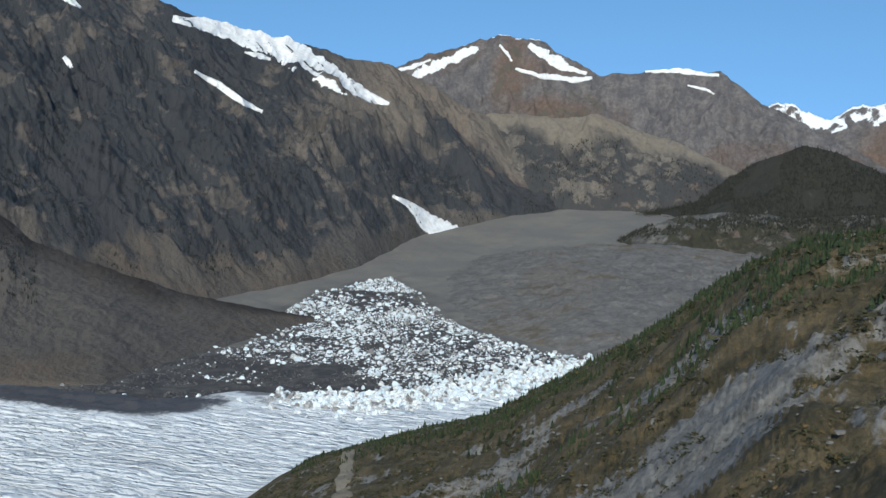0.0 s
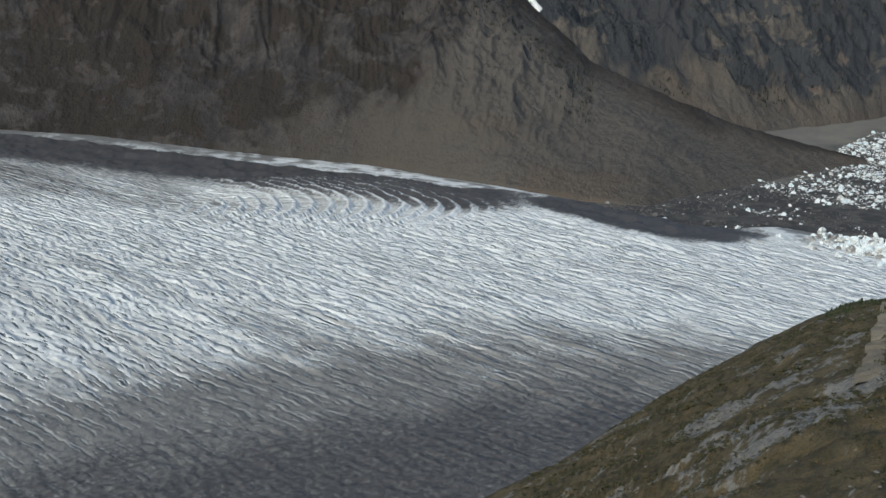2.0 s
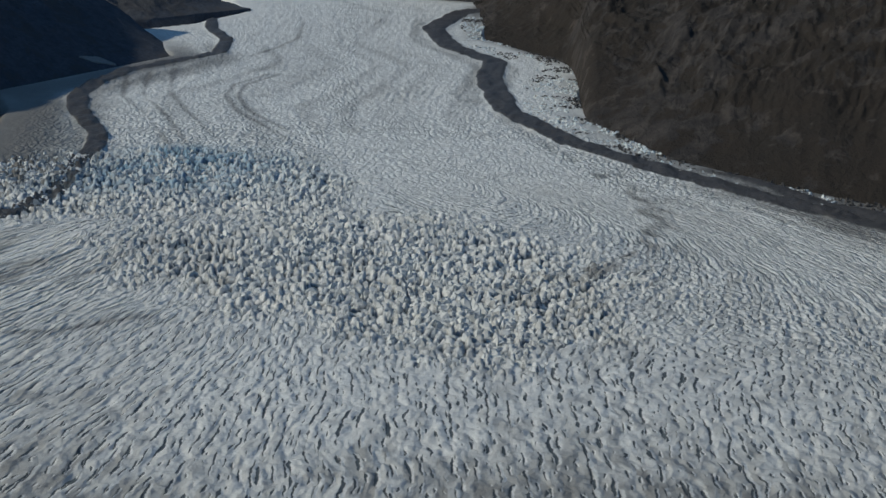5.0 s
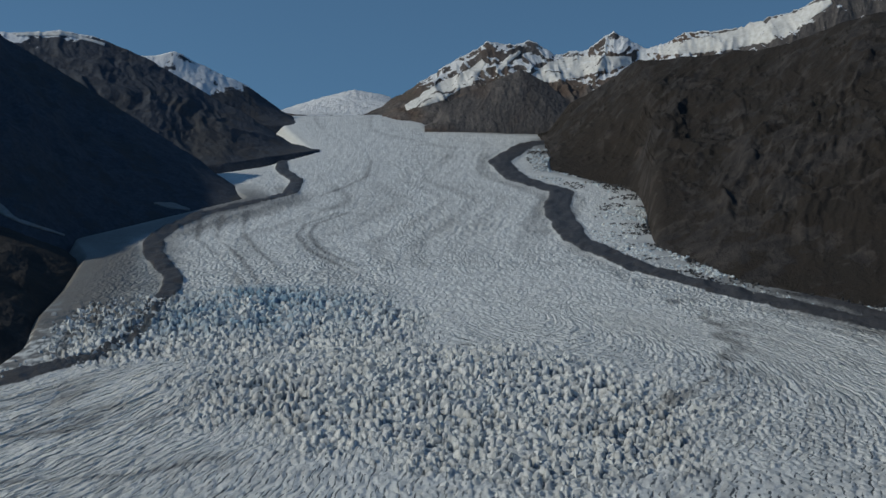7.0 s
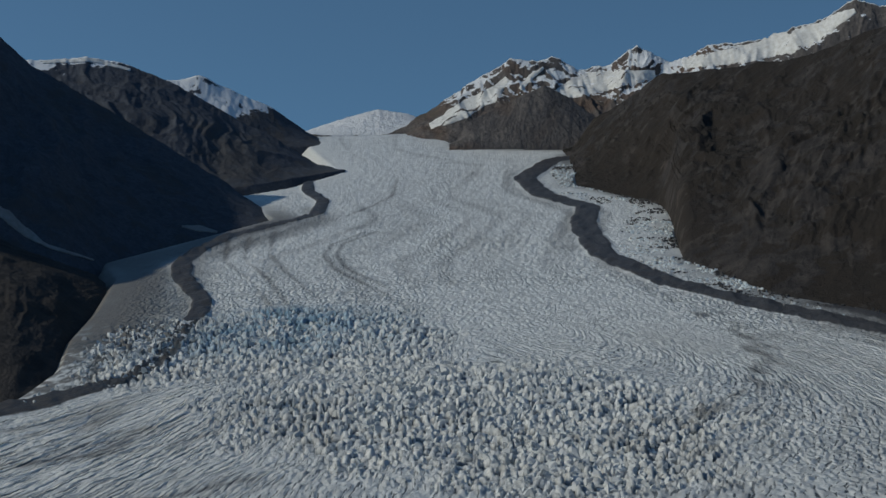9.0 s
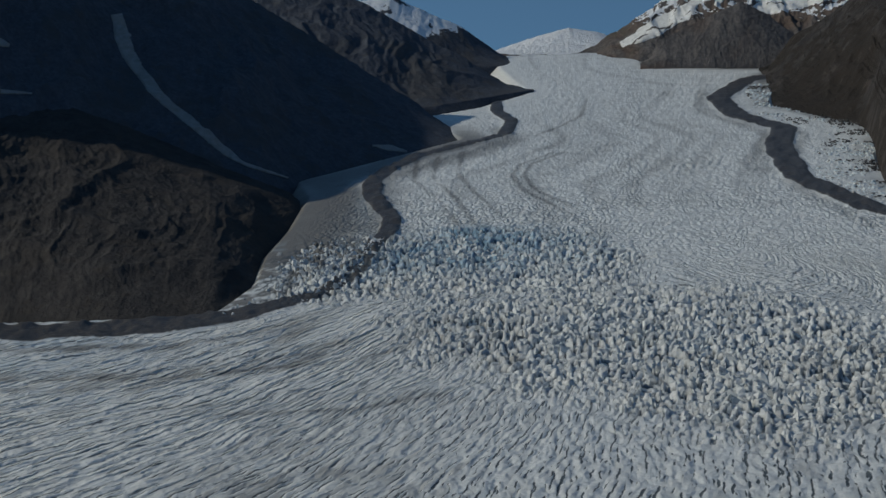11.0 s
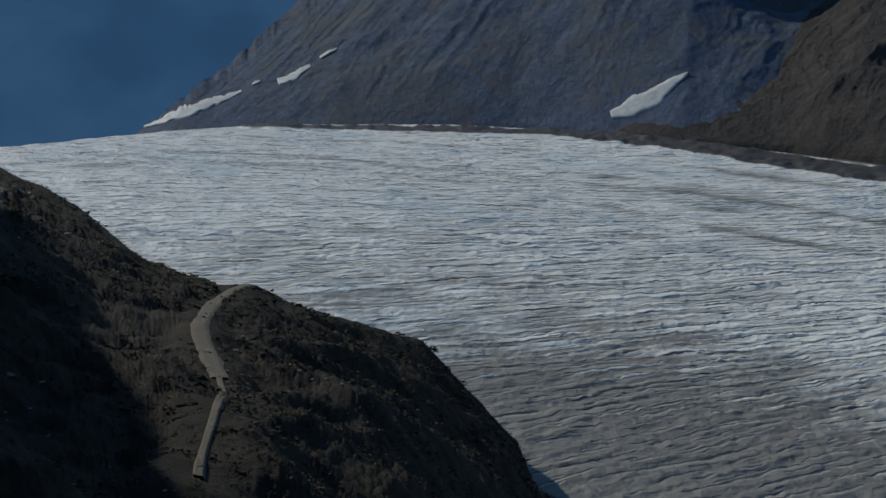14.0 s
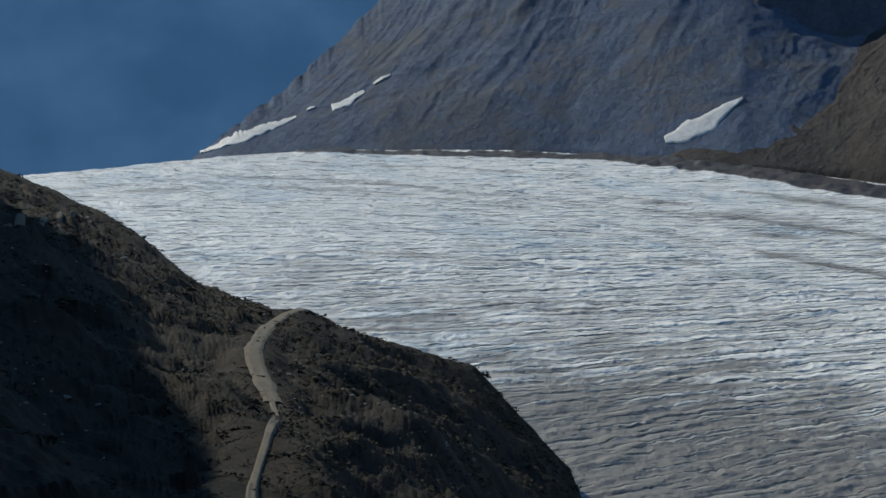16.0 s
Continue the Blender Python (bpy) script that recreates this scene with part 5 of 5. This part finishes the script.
tagged(scatter("sooty_ice_rubble", shapes_small, places[rest[~clean]], size[rest[~clean]] * 0.9, turns[rest[~clean]], SOOTY_ICE, st[~clean]),
    "dark debris-covered ice rubble on the lake bed", "ice rubble", kind="stuff")
# seracs: leaning blocks standing in the icefall
def serac_blocks(outline, count, low, high, seed, label):
    q = np.random.default_rng(seed)
    o = np.array(outline)
    x, y = q.uniform(o[:, 0].min() - 40, o[:, 0].max() + 40, count), q.uniform(o[:, 1].min() - 40, o[:, 1].max() + 40, count)
    d = line_distance(x, y, outline + outline[:1])[0]
    d = np.where(inside(x, y, outline), d, -d) + 90 * fbm(x / 55, y / 55, 4, 60)
    keep_ = q.random(count) < smooth(-60, 110, d) * (0.25 + 0.75 * smooth(0.35, 0.6, vnoise(x / 60, y / 60, seed)))
    keep_ &= inside(x, y, ICE_OUTLINE) & (line_distance(x, y, LEFT_MARGIN)[0] > 14)
    x, y, d = x[keep_], y[keep_], d[keep_]
    n = len(x)
    z = ice_level(y) + 14 * np.exp(-(((x + 60) / 420) ** 2 + ((y - 1700) / 130) ** 2) ** 2)
    size_ = q.uniform(low, high, n) * (0.65 + 0.35 * smooth(0, 90, d))
    tall = np.stack([q.uniform(0.6, 1.15, n), q.uniform(0.6, 1.3, n), q.uniform(0.45, 1.15, n)], 1)
    tagged(scatter("serac_field", shapes_serac, np.stack([x, y, z - 0.15 * size_], 1), size_, q.uniform(0, 6.28, n), SERAC_ICE, tall), label, "seracs", kind="stuff")


shapes_serac = [tower(rng) for _ in range(40)]
serac_blocks(SERACS_MAIN, 9500, 5.0, 11.5, 601, "jagged grey-white ice blocks in the icefall")
serac_blocks(SERACS_LEFT, 8000, 5.0, 11.5, 602, "leaning bluish ice towers below the rock buttress")


# rubble strip between the dark moraine and the right valley wall
q = np.random.default_rng(611)
rx, ry = q.uniform(300, 1000, 26000), q.uniform(1850, 3900, 26000)
ok = inside(rx, ry, ICE_OUTLINE)
rx, ry = rx[ok], ry[ok]
band = line_distance(rx, ry, MORAINE_RIGHT)[0]
bound = line_distance(rx, ry, RIGHT_MARGIN)[0]
side = np.interp(ry, [p[1] for p in MORAINE_RIGHT[::-1]], [p[0] for p in MORAINE_RIGHT[::-1]])
ok = (rx > side + 20) & (band > 26) & (bound < 130) & (vnoise(rx / 40, ry / 40, 612) > 0.42)
rx, ry = rx[ok], ry[ok]
n = len(rx)
rs_, rt_ = q.uniform(3, 9, n), q.uniform(0, 6.28, n)
dark_ = vnoise(rx / 55, ry / 55, 613) > 0.56
rp = np.stack([rx, ry, ice_level(ry) - 3.0], 1)
for name_, sel, mat_, label_ in (("ice_rubble", ~dark_, BLOCK_ICE, "pale ice rubble along the foot of the valley wall"), ("stony_rubble", dark_, SOOTY_ICE, "dark stone-covered ice along the valley wall")):
    tagged(scatter(name_, shapes_small, rp[sel], rs_[sel], rt_[sel], mat_), label_, "ice rubble", kind="stuff")

# broken front of the glacier: leaning towers along the edge
front = np.array([(1568, 520), (1572, 474), (1632, 399), (1695, 334), (1800, 290), (1907, 254), (1960, 150)], float)
fu = rng.uniform(0, len(front) - 1.001, 2400)
fi = fu.astype(int)
fp = front[fi] + (front[fi + 1] - front[fi]) * (fu - fi)[:, None] + rng.normal(0, 42, (2400, 2)) - (34, 0)
fs = rng.uniform(3, 11, 2400)
tagged(scatter("ice_front", shapes_big, np.stack([fp[:, 0], fp[:, 1], np.where(inside(fp[:, 0], fp[:, 1], ICE_OUTLINE), -2.5, -11.0)], 1), fs, rng.uniform(0, 6.28, 2400), BLOCK_ICE, np.stack([rng.uniform(0.5, 1, 2400), rng.uniform(0.7, 1.4, 2400), rng.uniform(0.7, 1.3, 2400)], 1)),
    "broken pale ice towers along the glacier front", "ice front", kind="stuff")


# ----- near hillside: road, trees, scrub, boulders -----
def on_hill(b, e):
    r = np.geomspace(30, np.interp(b, hill_b, hill_r), 500)
    z = hill_height(np.full(500, b), r)
    a = np.degrees(np.arctan2(z - EYE_Z, r))
    k = np.nonzero(a >= e)[0]
    k = int(k[0]) if len(k) else 499
    return r[k]


def track(name, course, width, label):
    """A gravel way along a line in plan, lying on the hillside."""
    c = np.array(course, float)
    run = np.concatenate([[0], np.cumsum(np.hypot(*np.diff(c, axis=0).T))])
    n = max(12, int(run[-1] / 1.5))
    t = np.linspace(0, run[-1], n)
    x, y = soften(np.interp(t, run, c[:, 0]), n // 7), soften(np.interp(t, run, c[:, 1]), n // 7)
    dx, dy = np.gradient(x), np.gradient(y)
    L = np.hypot(dx, dy)
    q = np.linspace(-1, 1, 7)[None, :]
    half = width / 2 * (1 + 0.25 * fbm(t / 14, t * 0, 3, 401))[:, None]
    X, Y = x[:, None] - (dy / L)[:, None] * q * half, y[:, None] + (dx / L)[:, None] * q * half
    mid = hill_height(np.degrees(np.arctan2(x, y)), np.hypot(x, y))
    side = hill_height(np.degrees(np.arctan2(X, Y)), np.hypot(X, Y))
    Z = np.maximum(side, 0.5 * (side + mid[:, None])) + 0.5 - 0.75 * (np.abs(q) > 0.95)
    return tagged(grid_mesh(name, X, Y, Z, ROAD), label, "road", kind="structure")


def sighted(course):
    """Places in plan on the hillside along a course of (bearing, angle)."""
    return [(on_hill(b, e) * math.sin(radians(b)), on_hill(b, e) * math.cos(radians(b))) for b, e in course]


track("road", ROAD_PLAN, 6.0, "pale gravel mountain road winding down the hillside")
track("footpath", PATH_PLAN, 2.0, "stony path running on below the road")
track("road_upper", sighted([(-71.2, -10.2), (-70.6, -10.08), (-69.5, -9.98), (-68.4, -9.9), (-67.5, -9.85)]), 3.2, "brown gravel road cut across the slope")
track("footpath", sighted([(72.6, -13.8), (72.4, -15.3), (72.2, -16.8), (72.0, -17.8)]), 9.0, "grey gravel track down the hillside")


def fir_meshes(seed):
    """Trunk and crown of a small mountain fir, one metre tall."""
    g = np.random.default_rng(seed)
    tv, tf = [], []
    for k, (h, rad_) in enumerate(((0, 0.035), (0.5, 0.02), (0.97, 0.004))):
        for a in range(6):
            tv.append((rad_ * math.cos(a * 1.047), rad_ * math.sin(a * 1.047), h))
    for k in range(2):
        for a in range(6):
            n1, n2 = k * 6 + a, k * 6 + (a + 1) % 6
            tf.append((n1, n2, n2 + 6, n1 + 6))
    cv, cf = [], []
    levels = 9
    for k in range(levels):
        h = 0.10 + 0.86 * k / levels
        reach = (0.30 - 0.26 * k / levels) * g.uniform(0.8, 1.15)
        boughs = 8 if k < 6 else 6
        for a in range(boughs):
            t = 6.283 * (a + g.uniform(-0.3, 0.3)) / boughs + k
            L = reach * g.uniform(0.6, 1.2)
            w = L * 0.38
            d, s = np.array((math.cos(t), math.sin(t), 0)), np.array((-math.sin(t), math.cos(t), 0))
            base = len(cv)
            cv += [np.array((0, 0, h + 0.05)), d * L * 0.6 + s * w + (0, 0, h - 0.01), d * L + (0, 0, h - 0.07 + g.uniform(-0.02, 0.03)), d * L * 0.6 - s * w + (0, 0, h - 0.01),
                   d * L * 0.5 + (0, 0, h - 0.06)]
            cf += [(base, base + 1, base + 2), (base, base + 2, base + 3), (base + 4, base + 2, base + 1), (base + 4, base + 3, base + 2)]
    return mesh_of("trunk", tv, tf, BARK, False), mesh_of("crown", cv, cf, NEEDLES)


firs = []
for seed in range(5):
    tm, cm = fir_meshes(seed)
    root = new("fir_tree")
    for nm, me in (("trunk", tm), ("crown", cm)):
        ob = new(nm, me)
        ob.parent = root
    tagged(root, "small dark green mountain fir on the slope", "tree", group="firs on the hillside")
    firs.append(root)
g = np.random.default_rng(8)
planted = 0
while planted < 290:
    b = g.uniform(73.5, 98)
    k = g.uniform(0.30, 1.0) ** 0.45
    re = float(np.interp(b, hill_b, hill_r))
    r = k * re * 0.995
    x, y = r * math.sin(radians(b)), r * math.cos(radians(b))
    wood_ = float(vnoise(np.array([x / 75]), np.array([y / 75]), 410)[0])
    if wood_ < 0.5 - 0.25 * (k > 0.8) or (b < 78 and k < 0.75):
        continue
    z = float(hill_height(np.array([b]), np.array([r]))[0])
    tall = g.uniform(2.6, 6.2)
    m = Matrix.LocRotScale((x, y, z - 0.3), Euler((0, 0, g.uniform(0, 6.28))), None)
    spread = tall * g.uniform(0.8, 1.2)
    root = firs[planted] if planted < 5 else copy_thing(firs[planted % 5], m)
    root.matrix_basis = m @ Matrix.Diagonal((spread, spread, tall, 1))
    planted += 1

# scrub and boulders
def tuft(q, blades=18):
    """A low bush: many small leaf sprays in a ragged dome."""
    v, f = [], []
    for k in range(blades):
        d = q.normal(size=3)
        d[2] = abs(d[2]) * 0.8
        d /= np.linalg.norm(d)
        c = d * q.uniform(0.18, 0.5)
        a, b = np.cross(d, q.normal(size=3)), q.normal(size=3)
        a, b = a / np.linalg.norm(a) * q.uniform(0.12, 0.24), b / np.linalg.norm(b) * q.uniform(0.08, 0.2)
        v += [c - a, c + a, c + b + d * 0.12]
        f.append((3 * k, 3 * k + 1, 3 * k + 2))
    return np.array(v), np.array(f)


shapes_scrub = [tuft(g) for _ in range(14)]
shapes_stone = [lump(g, 1, 0.4, 0.6) for _ in range(10)]


def strew(name, count, b0, b1, sizes, shapes, mat, seed, label, category, thresh, kmin=0.12):
    q = np.random.default_rng(seed)
    b = q.uniform(b0, b1, count)
    k = q.uniform(kmin, 1.0, count) ** 0.8
    r = k * np.interp(b, hill_b, hill_r) * 0.998
    x, y = r * np.sin(np.radians(b)), r * np.cos(np.radians(b))
    cover = 0.6 * vnoise(x / 38, y / 38, seed) + 0.4 * vnoise(x / 9, y / 9, seed + 1)
    keep = cover > thresh
    x, y, b, r = x[keep], y[keep], b[keep], r[keep]
    z = hill_height(b, r)
    n = len(x)
    s = q.lognormal(math.log(sizes), 0.45, n) * (0.45 + 0.55 * np.clip(r / 500, 0, 1.2))
    tagged(scatter(name, shapes, np.stack([x, y, z - 0.15 * s], 1), s, q.uniform(0, 6.28, n), mat, np.stack([q.uniform(0.8, 1.5, n), q.uniform(0.8, 1.5, n), q.uniform(0.45, 0.9, n)], 1)), label, category, kind="stuff")


strew("scrub", 42000, 57, 100, 1.9, shapes_scrub, SHRUB, 421, "low olive and rusty scrub on the slope", "scrub", 0.47)
strew("scrub", 16000, -78, -44, 2.0, shapes_scrub, SHADED_HEATHER, 431, "low dark scrub on the shaded slope", "scrub", 0.42)
strew("boulders", 5000, 57, 100, 0.9, shapes_stone, STONE, 441, "grey boulders and ledges among heather", "boulders", 0.55)
strew("boulders", 3000, -78, -44, 0.8, shapes_stone, STONE, 451, "dark boulders along the shaded slope", "boulders", 0.55)


def sapling(q):
    """A small fir seen from afar: three ragged whorls, one metre tall."""
    v, f = [], []
    for k in range(3):
        h, w = 0.12 + 0.27 * k, 0.26 - 0.07 * k
        base = len(v)
        v.append((0, 0, h + 0.42 - 0.03 * k))
        for a in range(6):
            t, r = a * 1.047 + k, w * q.uniform(0.55, 1.25)
            v.append((r * math.cos(t), r * math.sin(t), h - q.uniform(0.0, 0.12)))
        f += [(base, base + a + 1, base + (a + 1) % 6 + 1) for a in range(6)]
    return np.array(v), np.array(f)


def saplings(count, b0, b1, seed, thresh):
    q = np.random.default_rng(seed)
    b = q.uniform(b0, b1, count)
    k = q.uniform(0.15, 1.0, count) ** 0.5
    r = k * np.interp(b, hill_b, hill_r) * 0.998
    x, y = r * np.sin(np.radians(b)), r * np.cos(np.radians(b))
    cover = 0.6 * vnoise(x / 60, y / 60, seed) + 0.4 * vnoise(x / 18, y / 18, seed + 1) + 0.22 * smooth(0.6, 0.95, k) - 0.2 * smooth(80, 74, b) * smooth(0.97, 0.9, k)
    ok = cover > thresh
    x, y, z = x[ok], y[ok], hill_height(b[ok], r[ok])
    n = len(x)
    s = q.uniform(1.6, 4.6, n)
    tagged(scatter("young_firs", [sapling(q) for _ in range(10)], np.stack([x, y, z - 0.2], 1), s, q.uniform(0, 6.28, n), NEEDLES), "thicket of small dark firs on the slope", "young firs", kind="stuff")


saplings(9000, 70, 99, 511, 0.63)


# far woods on the valley hills
def woods(flank, count, low, high, seed, label, s0, s1, gap=0.36, last=999):
    az_, R_, Z_ = FLANKS[flank]
    q = np.random.default_rng(seed)
    rows_ = R_.shape[0] - 3
    j, i = q.integers(int(rows_ * s0), int(rows_ * s1), count), q.integers(0, len(az_), count)
    r, z, b = R_[j, i] + q.uniform(-4, 4, count), Z_[j, i], np.radians(az_[i])
    x, y = r * np.sin(b), r * np.cos(b)
    keep = (vnoise(x / 70, y / 70, seed) > gap) & (az_[i] < last)
    x, y, z = x[keep], y[keep], z[keep]
    cone = []
    for _ in range(6):
        v = [(0, 0, 1.0)]
        for a in range(6):
            w = 0.22 * q.uniform(0.7, 1.3)
            v.append((w * math.cos(a * 1.047), w * math.sin(a * 1.047), q.uniform(-0.15, 0.1)))
        cone.append((np.array(v), np.array([(0, a + 1, (a + 1) % 6 + 1) for a in range(6)])))
    n = len(x)
    tagged(scatter("far_wood", cone, np.stack([x, y, z], 1), q.uniform(low, high, n), q.uniform(0, 6, n), FOREST), label, "forest", kind="stuff")


woods("hill_wooded", 9000, 6, 11, 461, "dark conifer forest covering a round hill", 0.1, 1.0)
woods("hill_rock_ridge", 4500, 5, 10, 471, "conifers along a low rock ridge", 0.55, 1.0)
woods("mountain_flank", 5000, 5, 9, 481, "dark alder and fir scrub on the flank", 0.12, 0.5, 0.55)
woods("valley_wall_right", 7000, 4, 8, 491, "dark scrub above the bare scoured slope", 0.5, 0.95, 0.52, 59)
woods("mountain_bench", 1800, 6, 10, 495, "dark trees on the rock shoulder", 0.15, 0.75)
